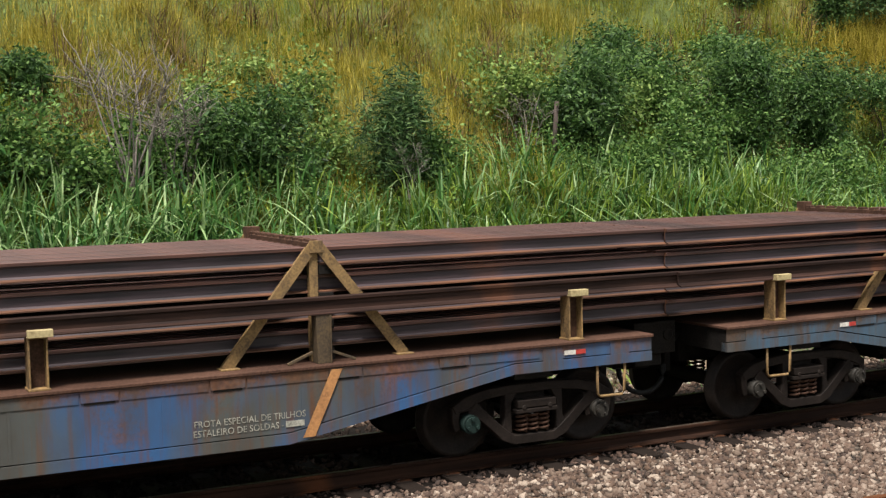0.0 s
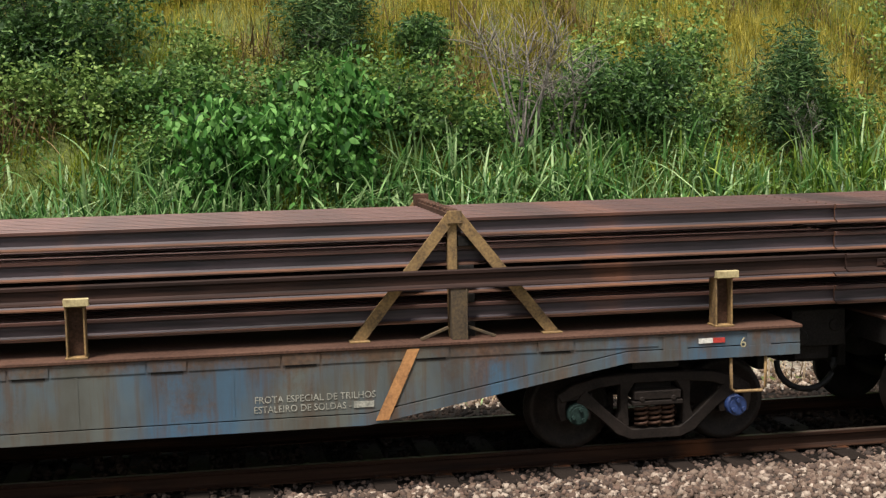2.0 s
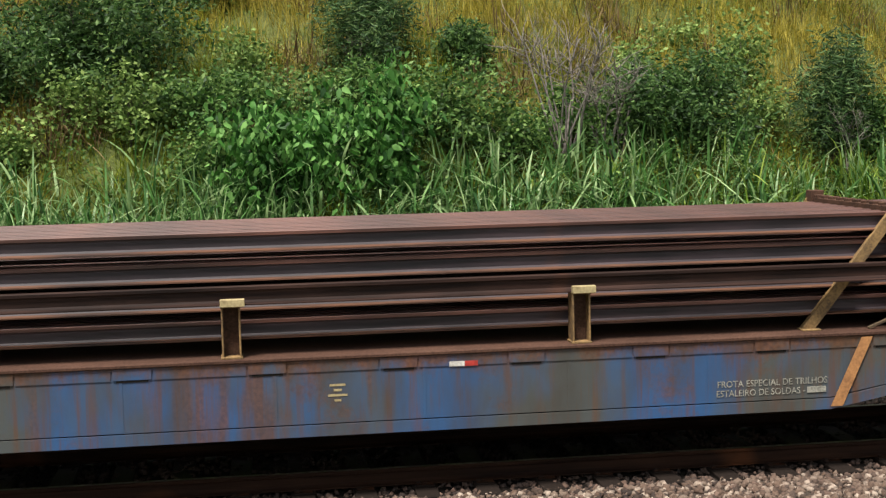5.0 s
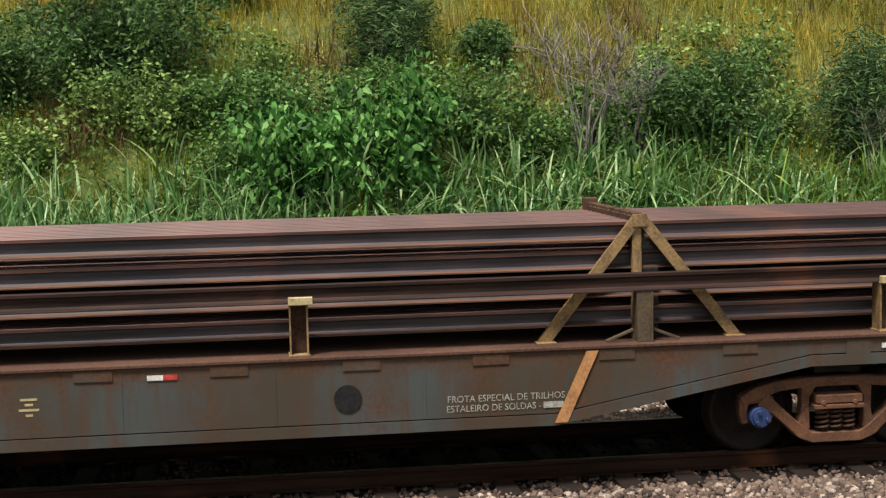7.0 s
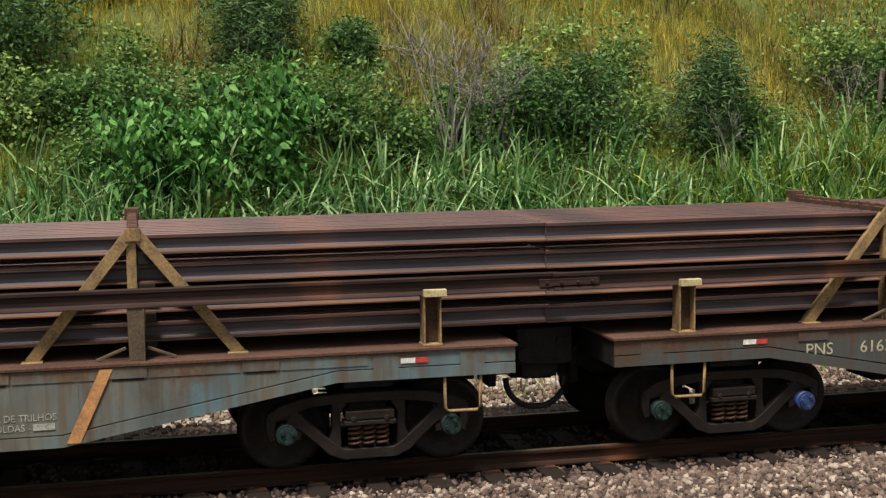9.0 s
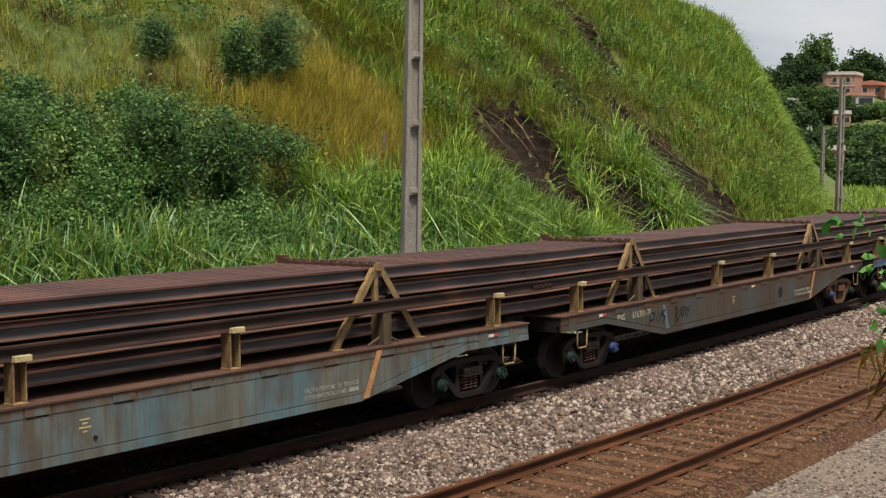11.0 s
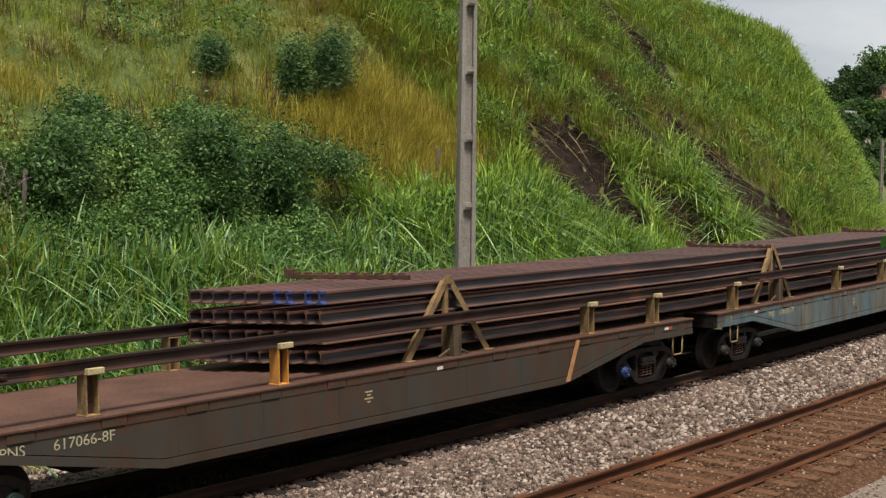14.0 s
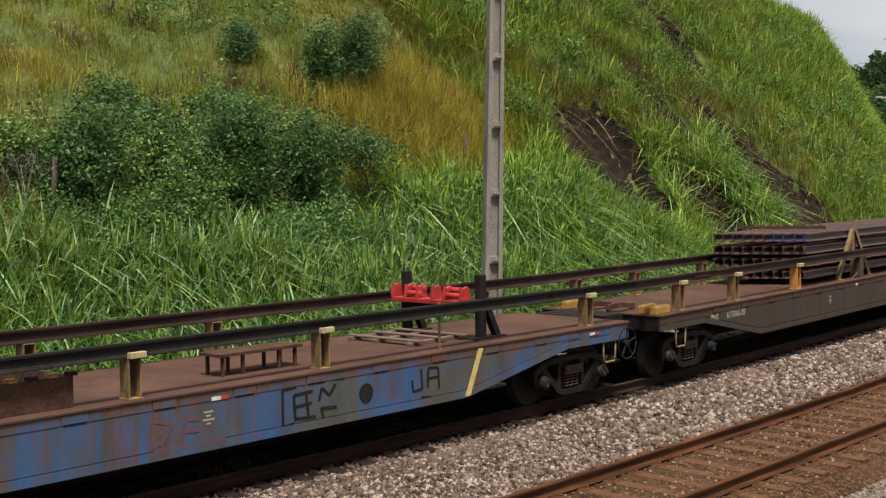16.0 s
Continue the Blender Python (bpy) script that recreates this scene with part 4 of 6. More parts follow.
def bolster_mesh():
    bm = bmesh.new()
    box(bm, 0, 0, 0.62, 0.40, 2.1, 0.24)
    rod(bm, (0, 0, 0.80), (0, 0, 1), 0.2, 0.2, 16)
    for s in (-1, 1):
        beam(bm, (s * 0.45, -0.95, 0.35), (s * 0.45, 0.95, 0.35), 0.10, 0.12)
        for e in (-1, 1):
            box(bm, s * 0.40, e * GAUGE, 0.42, 0.07, 0.10, 0.30)
    return done("bogie", bm, CAST, 0.01)


def reflector(w, x, z=1.215):
    r = flat_plate("reflector", x - 0.075, z, 0.15, 0.05, WHITE, w, "white and red reflective strip", 0.008)
    bm = bmesh.new()
    box(bm, x + 0.067, -HALF - 0.0055, z, 0.13, 0.008, 0.05)
    part("red_half", done("red_half", bm, RED), r, "red reflective film")


def slanted_stripe(w, x, mat):
    bm = bmesh.new()
    z0, z1 = bottom(x - 0.3) + 0.02, DECK_Z - 0.05
    prism(bm, [(x - 0.36, z0), (x - 0.23, z0), (x + 0.09, z1), (x - 0.03, z1)], -HALF - 0.018, -HALF - 0.0155)
    part("stripe", done("stripe", bm, mat), w, "slanted painted stripe")


POSTS = (0.90, 7.05, 10.50, LENGTH - 0.88)
D, B_, G_ = CAP_DARK, CAP_BLUE, CAP_GREEN
FLEET = (
    # paint, label, number, axle caps, bogie colours
    (GREYBLUE, "grey-blue rusty flat wagon with ochre stanchions, loaded with long rails", "", (D, D, D, D), (None, None)),
    (BLUE, "faded blue flat wagon with rust runs, carrying long rails", "617136-2F", (D, G_, G_, D), (None, None)),
    (GREYBLUE, "grey-blue streaked flat wagon with a slanted orange stripe, carrying rails", "616983-0F", (G_, G_, G_, B_), (None, None)),
    (BLUE, "blue and brown stained flat wagon carrying long rails", "616924-4F", (D, G_, D, B_), (None, None)),
    (RUSTED, "heavily rusted flat wagon with sprayed marks and a round hole", "616301-7F", (G_, B_, B_, G_), (None, CAST_ORANGE)),
    (PALEBLUE, "pale grey-blue flat wagon with rust runs, carrying rails", "616681-7F", (D, D, G_, G_), (None, None)),
    (BROWNED, "brown rusted flat wagon, half bare deck, half loaded rails", "617066-8F", (D, G_, B_, D), (None, None)),
    (BLUE, "blue sprayed-over flat wagon with a bare deck and tools", "", (D, D, D, D), (None, None)),
)
# posts, braced stanchions, places of the letters, number, stripe and the two-line text, by wagon
COMMON = (POSTS, A_FRAMES, 2.55, 3.15, LENGTH - 4.15, 11.88)
LAYOUT = {
    1: ((0.74, 7.15, 10.65, 16.6), (3.52, 13.53), 2.26, 2.87, 13.60, 12.10),
    2: ((0.90, 7.05, 10.36, 16.80), (3.48, 14.04), 2.60, 3.22, 13.53, 12.0),
    4: ((0.85, 7.42, 10.6, 16.6), (3.38, 14.04), 2.21, 2.87, LENGTH - 4.15, 12.02),
    5: ((1.05, 7.2, 10.6, 16.75), (3.48, 13.82), 2.60, 3.24, 13.5, 11.88),
    6: ((0.97, 3.32, 6.42, 14.02, 16.30), (10.2,), 2.02, 2.72, LENGTH - 4.15, 0),
    7: ((LENGTH - 1.1, LENGTH - 7.45, LENGTH - 10.6, 3.6, 0.95), (), 0, 0, LENGTH - 4.2, 0),
}
TRAIN = []
for k, (paint, words, number, caps, bog) in enumerate(FLEET):
    posts, frames, at_letters, at_number, at_stripe, at_text = LAYOUT.get(k, COMMON)
    w = flat_wagon(k, paint, words, posts, frames, caps, bog, 6.42 if k == 6 else None)
    TRAIN.append(w)
    if number:
        lettering("PNS", 0.185, LETTER_OCHRE, w, at_letters, 1.03, 0.32)
        lettering(number, 0.185, LETTER_OCHRE, w, at_number, 1.03, 0.85)
    if k < 6:
        lettering("FROTA ESPECIAL DE TRILHOS", 0.095, LETTER, w, at_text, 0.83, 1.17)
        lettering("ESTALEIRO DE SOLDAS -", 0.095, LETTER, w, at_text - 0.01, 0.735, 0.94)
        flat_plate("lettering", at_text + 1.06, 0.767, 0.2, 0.06, LETTER, w, "pale painted bar", 0.007)
    slanted_stripe(w, at_stripe, STRIPE_YELLOW if k == 7 else STRIPE)
    reflector(w, {1: 1.95, 4: 1.62}.get(k, 2.0) if k != 6 else 9.75)
    reflector(w, LENGTH - 0.95 - (0.1 if k % 2 else 0))
    if k not in (5, 6):
        reflector(w, 9.3 if k != 7 else LENGTH - 9.35, 1.205)
    # a stencilled block in the middle, too small to read
    for j, (dz, ww) in enumerate(((0.0, 0.14), (-0.05, 0.07), (-0.10, 0.17), (-0.15, 0.06))):
        flat_plate("stencil", 8.05, 1.05 + dz, ww * 1.1, 0.022, OCHRE_PALE, w, "worn stencilled bar", 0.002)
for k, dx, z in ((3, -0.42, 0.86), (4, -0.27, 1.06), (7, -0.16, 0.96)):
    part("brake_wheel", shared("brakewheel", brake_wheel_mesh), TRAIN[k], "black spoked handbrake wheel", pose(LENGTH + dx, -HALF - 0.09, z))
for k, x in ((4, 11.05), (7, LENGTH - 6.72), (5, 8.2)):
    bm = bmesh.new()
    rod(bm, (0, 0, 0), (0, 1, 0), 0.135 if k != 5 else 0.03, 0.012, 28)
    part("round_hole", done("round_hole", bm, BLACK_PAINT), TRAIN[k], "dark round hole in the side", pose(x, -HALF - 0.006, 0.92 if k != 5 else 0.80))
for k, mark, x in ((2, "6", 0.60), (2, "6", LENGTH - 0.66), (3, "5", LENGTH - 0.98), (4, "9", LENGTH - 0.92), (5, "5", 0.60)):
    lettering(mark, 0.15, LETTER_OCHRE, TRAIN[k], x, 1.13)
# sprayed marks
strokes("sprayed_mark", [((3.63, 0.80), (3.70, 1.06)), ((3.70, 1.06), (3.90, 1.05)), ((3.90, 1.05), (3.86, 0.92)), ((3.86, 0.92), (3.66, 0.90)), ((3.98, 0.86), (4.08, 1.06)), ((4.08, 0.82), (4.26, 1.08)),
                        ((4.40, 1.08), (4.24, 1.00)), ((4.24, 1.00), (4.40, 0.92)), ((4.40, 0.92), (4.26, 0.80))], BLACK_PAINT, TRAIN[4], "black sprayed strokes")
strokes("sprayed_mark", [((4.88, 0.76), (4.91, 1.10)), ((4.91, 1.10), (5.06, 0.98)), ((5.06, 0.98), (4.90, 0.92)), ((4.90, 0.92), (5.05, 0.80)), ((5.05, 0.80), (4.87, 0.76)), ((5.10, 0.84), (5.19, 1.06)), ((5.19, 1.06), (5.23, 0.84)),
                        ((5.27, 0.84), (5.29, 1.08)), ((5.29, 1.08), (5.39, 1.00)), ((5.39, 1.00), (5.40, 0.84)), ((5.44, 1.06), (5.50, 0.96)), ((5.61, 1.06), (5.47, 0.82))], BLACK_PAINT, TRAIN[4], "black sprayed strokes")
bm = bmesh.new()
prism(bm, [(4.28, 1.18), (4.38, 1.18), (4.66, 0.62), (4.46, 0.62)], -HALF - 0.0026, -HALF - 0.0012)
part("blue_patch", done("blue_patch", bm, PATCH_BLUE), TRAIN[4], "slanted patch of pale blue paint")
gx0 = LENGTH - 8.3
strokes("sprayed_mark", [((gx0, 0.66), (gx0, 1.16)), ((gx0, 1.16), (gx0 + 0.25, 1.18)), ((gx0, 0.66), (gx0 + 0.2, 0.68)), ((gx0 + 0.22, 0.74), (gx0 + 0.20, 1.06)), ((gx0 + 0.20, 1.06), (gx0 + 0.55, 1.08)), ((gx0 + 0.18, 0.90), (gx0 + 0.52, 0.92)),
                        ((gx0 + 0.20, 0.74), (gx0 + 0.60, 0.72)), ((gx0 + 0.42, 1.10), (gx0 + 0.46, 0.74)), ((gx0 + 0.66, 0.92), (gx0 + 0.72, 1.10)), ((gx0 + 0.72, 1.10), (gx0 + 0.86, 0.98)), ((gx0 + 0.86, 0.98), (gx0 + 0.98, 1.12)),
                        ((gx0 + 1.0, 0.80), (gx0 + 0.70, 0.82)), ((gx0 + 0.70, 0.82), (gx0 + 0.76, 0.62)), ((gx0 + 0.95, 1.20), (gx0 + 1.15, 1.18))], BLACK_PAINT, TRAIN[7], "black sprayed strokes", 0.045)
gx1 = LENGTH - 5.75
strokes("sprayed_mark", [((gx1, 0.98), (gx1 + 0.02, 0.80)), ((gx1 + 0.02, 0.80), (gx1 + 0.22, 0.82)), ((gx1 + 0.22, 0.82), (gx1 + 0.20, 1.12)), ((gx1 + 0.34, 0.82), (gx1 + 0.36, 1.12)), ((gx1 + 0.36, 1.12), (gx1 + 0.58, 1.10)),
                        ((gx1 + 0.34, 0.96), (gx1 + 0.56, 0.96)), ((gx1 + 0.58, 1.10), (gx1 + 0.60, 0.78)), ((gx1 + 0.20, 0.70), (gx1 + 0.45, 0.66))], BLACK_PAINT, TRAIN[7], "black sprayed strokes", 0.042)
strokes("sprayed_mark", [((LENGTH - 10.4, 0.72), (LENGTH - 10.4, 1.05)), ((LENGTH - 10.4, 1.05), (LENGTH - 10.1, 0.98)), ((LENGTH - 10.1, 0.98), (LENGTH - 10.3, 0.72)), ((LENGTH - 10.0, 0.70), (LENGTH - 9.9, 1.0)),
                        ((LENGTH - 9.9, 1.0), (LENGTH - 9.7, 0.98)), ((LENGTH - 9.98, 0.86), (LENGTH - 9.7, 0.84)), ((LENGTH - 10.4, 0.68), (LENGTH - 9.3, 0.66))], FADED_RED, TRAIN[7], "faded red sprayed strokes", 0.05)

# ---- the load: four layers of long rails, and a single rail along each side ----
LAYERS = (1.486, 1.772, 2.060, 2.350)
ROWS = np.linspace(-0.93, 0.93, 10)
for k in range(7):
    thin = 1.13 if k % 2 else 1.12
    over = -0.001 if k % 2 else 0.10
    a0, a1 = -0.525 - over, PITCH - 0.525 + over
    if k == 6:
        a0 = 6.9
    bundle = tagged(new("rail_bundle"), "four-layer stack of long dark rusted steel rails on a flat wagon", "steel rails", "rail load of the train")
    ride(bundle, k)
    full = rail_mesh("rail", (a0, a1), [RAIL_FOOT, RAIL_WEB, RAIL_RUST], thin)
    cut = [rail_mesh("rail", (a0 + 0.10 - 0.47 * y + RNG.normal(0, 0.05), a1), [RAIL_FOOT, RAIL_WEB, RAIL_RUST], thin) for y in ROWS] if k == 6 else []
    blue_end = rail_mesh("painted_end", (a0 - 0.012, a0 + 0.10), [PAINT_BLUE] * 3, 1.15)
    for li, z in enumerate(LAYERS):
        for yi, y in enumerate(ROWS):
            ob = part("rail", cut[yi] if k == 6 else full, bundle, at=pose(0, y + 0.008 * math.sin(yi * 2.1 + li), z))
            if k == 6 and li == 3 and yi in (0, 1, 2, 3):
                part("painted_end", blue_end, ob, "blue painted rail end", pose(min(v.co.x for v in cut[yi].vertices) - a0, 0, 0))
for k in range(8):
    for side in (-1, 1):
        thin = 1.08 if k % 2 else 1.07
        over = -0.001 if k % 2 else 0.10
        sr = tagged(new("side_rail", shared(("side_rail", k % 2, k == 7 and side < 0), lambda: rail_mesh("side_rail", (-0.525 - over, PITCH - 0.525 + over), [BLACK_STEEL if (k == 7 and side < 0) else RAIL_DARK] * 3, thin))),
                    "single dark rusted rail laid along the wagon's posts", "steel rail", "side rails of the train")
        ride(sr, k, pose(0, side * 1.17, 1.852))
        if side < 0 and 0 < k < 7:
            bm = bmesh.new()
            box(bm, 0, 0, 0, 0.66, 0.02, 0.075)
            for e in (-0.25, -0.09, 0.09, 0.25):
                rod(bm, (e, -0.02, 0), (0, 1, 0), 0.018, 0.03, 8)
            part("joint_bar", done("joint_bar", bm, RAIL_DARK, 0.004), sr, "bolted steel joint bar", pose((-0.3, 0.15, -0.1, 0.3, -0.45, 2.1, 1.9, 0)[k], -0.026, 0.083))

# loose gear on the last two wagons
for x, y, turn, mat, words in ((0.35, -0.85, 4, YELLOW, "yellow-painted timber block on the deck"), (-0.05, -1.15, 0, YELLOW, "yellow end block on the deck edge"), (0.05, -0.2, 12, RUSTY_STEEL, "rusty bracket lying on the deck"),
                               (-0.15, 0.35, -8, RUSTY_STEEL, "rusty bracket lying on the deck"), (-0.02, 0.85, 2, YELLOW, "yellow end block on the deck edge")):
    bm = bmesh.new()
    if mat is YELLOW:
        box(bm, 0, 0, 0.07, 0.52, 0.16, 0.14)
        box(bm, 0, 0, 0.15, 0.46, 0.12, 0.02, mat=1)
        me = done("timber_block", bm, [YELLOW, TIMBER], 0.012)
    else:
        box(bm, 0, 0, 0.02, 0.7, 0.3, 0.04)
        box(bm, -0.1, 0.1, 0.09, 0.6, 0.06, 0.10)
        box(bm, 0.2, -0.1, 0.08, 0.06, 0.3, 0.12)
        me = done("bracket", bm, RUSTY_STEEL, 0.008)
    ob = tagged(new("timber_block" if mat is YELLOW else "bracket", me), words, "block" if mat is YELLOW else "bracket")
    ride(ob, 6, pose(max(x, 0.30 if mat is YELLOW else 0.4), y, DECK_Z, 0, 0, turn))

# red rail-handling frame on uprights
E0 = LENGTH - 4.05
bm = bmesh.new()
box(bm, 0, 0, 0.03, 0.26, 1.75, 0.08)
for y in (-0.66, -0.30, -0.04, 0.30, 0.56, 0.86):
    prism(bm, [(-0.13, 0.07), (0.13, 0.07), (0.10, 0.26), (0.03, 0.30), (-0.05, 0.24), (-0.10, 0.30)], y - 0.03, y + 0.03)
for y in (-0.48, 0.43):
    for x, z in ((-0.05, 0.14), (0.06, 0.22)):
        rod(bm, (x, y, z), (0, 1, 0), 0.05, 0.36, 14)
roller = tagged(new("roller_frame", done("roller_frame", bm, RED_PAINT, 0.010)), "bright red steel roller frame carried across the wagon", "roller frame")
ride(roller, 7, pose(E0 + 0.35, 0.05, DECK_Z + 0.555))
stand = tagged(new("support_stand"), "black steel stand with raking struts bolted to the deck", "stand")
for y in (-0.78, 0.86):
    bm = bmesh.new()
    box(bm, 0.0, y, 0.53, 0.15, 0.13, 1.02)
    part("upright", done("upright", bm, BLACK_STEEL, 0.008), stand)
    bm = bmesh.new()
    beam(bm, (0.40, y, 0.02), (0.07, y, 0.62), 0.12, 0.12)
    part("strut", done("strut", bm, BLACK_STEEL, 0.008), stand)
    bm = bmesh.new()
    box(bm, 0.12, y, 0.012, 0.8, 0.24, 0.024)
    part("foot_plate", done("foot_plate", bm, BLACK_STEEL, 0.004), stand)
bm = bmesh.new()
box(bm, 0, 0.04, 0.50, 0.16, 1.50, 0.10)
part("crossbar", done("crossbar", bm, BLACK_STEEL, 0.008), stand)
ride(stand, 7, pose(E0 + 0.55, 0, DECK_Z))
mat_ = tagged(new("timber_mat"), "low frame of old timber battens on the deck", "timber mat")
for y in (-0.55, 0.2, 0.75):
    bm = bmesh.new()
    beam(bm, (-1.25, y, 0.03), (0.0, y + 0.1, 0.03), 0.10, 0.06)
    part("bearer", done("bearer", bm, TIMBER, 0.006), mat_)
for x in (-1.1, -0.55, -0.05):
    bm = bmesh.new()
    box(bm, x, 0.1, 0.075, 0.14, 1.6, 0.03)
    part("batten", done("batten", bm, TIMBER, 0.006), mat_)
ride(mat_, 7, pose(E0 + 0.3, 0, DECK_Z))
bm = bmesh.new()
box(bm, 0, 0, 0.36, 0.05, 0.012, 0.72)
strap = tagged(new("strap", done("strap", bm, OCHRE)), "ochre lashing strap hanging to the deck", "strap")
ride(strap, 7, pose(LENGTH - 4.88, -1.10, DECK_Z))
# a low table frame and a tool trough
bm = bmesh.new()
for x in (-0.65, -0.30, 0.35, 0.65):
    for y in (-0.16, 0.16):
        box(bm, x, y, 0.135, 0.045, 0.045, 0.27)
box(bm, 0, 0, 0.29, 1.5, 0.45, 0.045)
rack = tagged(new("low_rack", done("low_rack", bm, RUSTY_STEEL, 0.004)), "low rusty steel rack standing on the deck", "rack")
ride(rack, 7, pose(LENGTH - 8.12, -0.50, DECK_Z))
bm = bmesh.new()
for x, y, sx, sy in ((0, -0.36, 2.2, 0.04), (0, 0.36, 2.2, 0.04), (-1.08, 0, 0.04, 0.70), (1.08, 0, 0.04, 0.70)):
    box(bm, x, y, 0.19, sx, sy, 0.38)
box(bm, 0, 0, 0.02, 2.1, 0.68, 0.03)
for k in range(9):
    m = Matrix.Translation((-1.0 + 0.26 * k, -0.36, 0.40)) @ Matrix.Rotation(0.0, 4, "Y")
    box(bm, 0, 0, 0, 0.13, 0.10, 0.05, m, 1 if k % 2 else 2)
trough = tagged(new("tool_trough", done("tool_trough", bm, [RUSTY_STEEL, YELLOW, BLACK_PAINT], 0.006)), "rusty steel tool trough with a striped rim on the deck", "trough")
ride(trough, 7, pose(LENGTH - 12.45, -0.72, DECK_Z))
bm = bmesh.new()
bmesh.ops.create_icosphere(bm, subdivisions=3, radius=0.2)
for v in bm.verts:
    n_ = noise.noise(v.co * 7) * 0.06
    v.co = Vector((v.co.x * 1.7, v.co.y * 1.1, max(v.co.z * 0.7, -0.1))) * (1 + n_ * 3)
sack = tagged(new("sack", done("sack", bm, SACK)), "crumpled pale plastic sack in the trough", "sack")
ride(sack, 7, pose(LENGTH - 12.95, -0.72, DECK_Z + 0.15))

# ---- concrete poles and posts ----


def concrete_pole(x, y, base, top, w0, w1, lean=0.0):
    """A tapered double-T pole with recessed panels between cross ribs."""
    bm = bmesh.new()
    h = top - base
    zs = [0.0] + [h - 0.4 - 1.42 * k for k in range(int((h - 0.6) / 1.42), -1, -1)] + [h]

    def wid(z):
        return w0 + (w1 - w0) * z / h
    for s in (-1, 1):
        a = [bm.verts.new((s * (wid(0) / 2), e * 0.13, 0)) for e in (-1, 1)] + [bm.verts.new((s * (wid(0) / 2 - 0.10), e * 0.13, 0)) for e in (1, -1)]
        b = [bm.verts.new((s * (wid(h) / 2), e * 0.10, h)) for e in (-1, 1)] + [bm.verts.new((s * (wid(h) / 2 - 0.075), e * 0.10, h)) for e in (1, -1)]
        bm.faces.new(a)
        bm.faces.new(b[::-1])
        for k in range(4):
            bm.faces.new((a[k], b[k], b[(k + 1) % 4], a[(k + 1) % 4]))
    box(bm, 0, 0, h / 2, wid(h / 2) - 0.12, 0.07, h)
    for z in zs[1:-1]:
        box(bm, 0, 0, z, wid(z) - 0.02, 0.20, 0.16)
        box(bm, 0.03, -0.11, z - 0.04, 0.14, 0.06, 0.06, mat=1)
    ob = new("concrete_pole", done("concrete_pole", bm, [CONCRETE, STUMP], 0.006))
    ob.matrix_basis = pose(x, y, base, 0, lean, -28)
    return tagged(ob, "weathered grey concrete line pole with recessed panels", "pole", "line poles")


concrete_pole(21.02, 17.32, -0.5, 9.6, 0.42, 0.30, 0.2)
concrete_pole(65.3, 25.75, 0.5, 8.35, 0.31, 0.24)
concrete_pole(88.0, 36.1, -0.5, 6.4, 0.25, 0.20)
for x, y, h, lean in ((28.1, 24.3, 0.75, 4), (40.4, 30.3, 1.1, -5), (14.0, 22.9, 1.1, 2)):
    bm = bmesh.new()
    rod(bm, (0, 0, h / 2), (0.03, 0, 1), 0.055, h + 0.3, 8, r2=0.045)
    ob = new("fence_post", done("fence_post", bm, STUMP))
    ob.matrix_basis = pose(x, y, float(ground_z(x, y)) + 0.15, 0, lean, 0)
    tagged(ob, "dark weathered wooden fence post in the grass", "fence post", "fence posts")

# ---- plants ----


def blades(name, P, length, width, lean, mat, label, droop=0.5, n=3):
    """Grass: a bent, tapering blade at each root."""
    N = len(P)
    L = length * RNG.uniform(0.55, 1.25, N)
    a = RNG.uniform(0, math.tau, N)
    tilt = np.abs(RNG.normal(0, lean, N)) + 0.05
    out = np.stack([np.cos(a), np.sin(a), np.zeros(N)], 1)
    side = np.stack([-np.sin(a + RNG.normal(0, 0.6, N)), np.cos(a), np.zeros(N)], 1)
    side /= np.linalg.norm(side, axis=1, keepdims=True)
    W = width * RNG.uniform(0.6, 1.3, N)
    V = np.empty((N, 2 * n + 1, 3))
    for k in range(n + 1):
        u = k / n
        rise = u * np.cos(tilt) - droop * tilt * u * u * 0.6
        reach = u * np.sin(tilt) + droop * tilt * u * u * 0.9
        c = P + L[:, None] * (reach[:, None] * out + rise[:, None] * np.array([0, 0, 1]))
        if k < n:
            w = (W * (0.75 if k == 0 else 1 - 0.55 * u))[:, None] * side / 2
            V[:, 2 * k], V[:, 2 * k + 1] = c - w, c + w
        else:
            V[:, 2 * n] = c
    tri = []
    for k in range(n - 1):
        tri += [(2 * k, 2 * k + 1, 2 * k + 3), (2 * k, 2 * k + 3, 2 * k + 2)]
    tri.append((2 * n - 2, 2 * n - 1, 2 * n))
    F = (np.array(tri)[None] + (2 * n + 1) * np.arange(N)[:, None, None]).reshape(-1, 3)
    return tagged(new(name, mesh_of(name, V.reshape(-1, 3), F, [mat], smooth=True)), label, "grass", kind="stuff")


GOLD_SPOTS = ((12.9, 22.6, 0.9, 1.4, 1.0), (9.9, 25.2, 1.5, 1.6, 1.0), (12.5, 24.3, 1.4, 1.6, 0.9), (27.6, 25.9, 2.4, 1.9, 1.6), (29.5, 27.3, 2.6, 1.2, 1.0), (10.8, 25.9, 3.2, 2.2, 1.0), (1.0, 27.8, 2.4, 1.8, 1.0), (6.0, 28.2, 5.0, 2.2, 0.9), (15.0, 28.0, 5.0, 2.5, 0.35), (-4.0, 28.0, 3.0, 2.0, 0.7), (13.0, 22.0, 1.0, 0.9, 0.9))


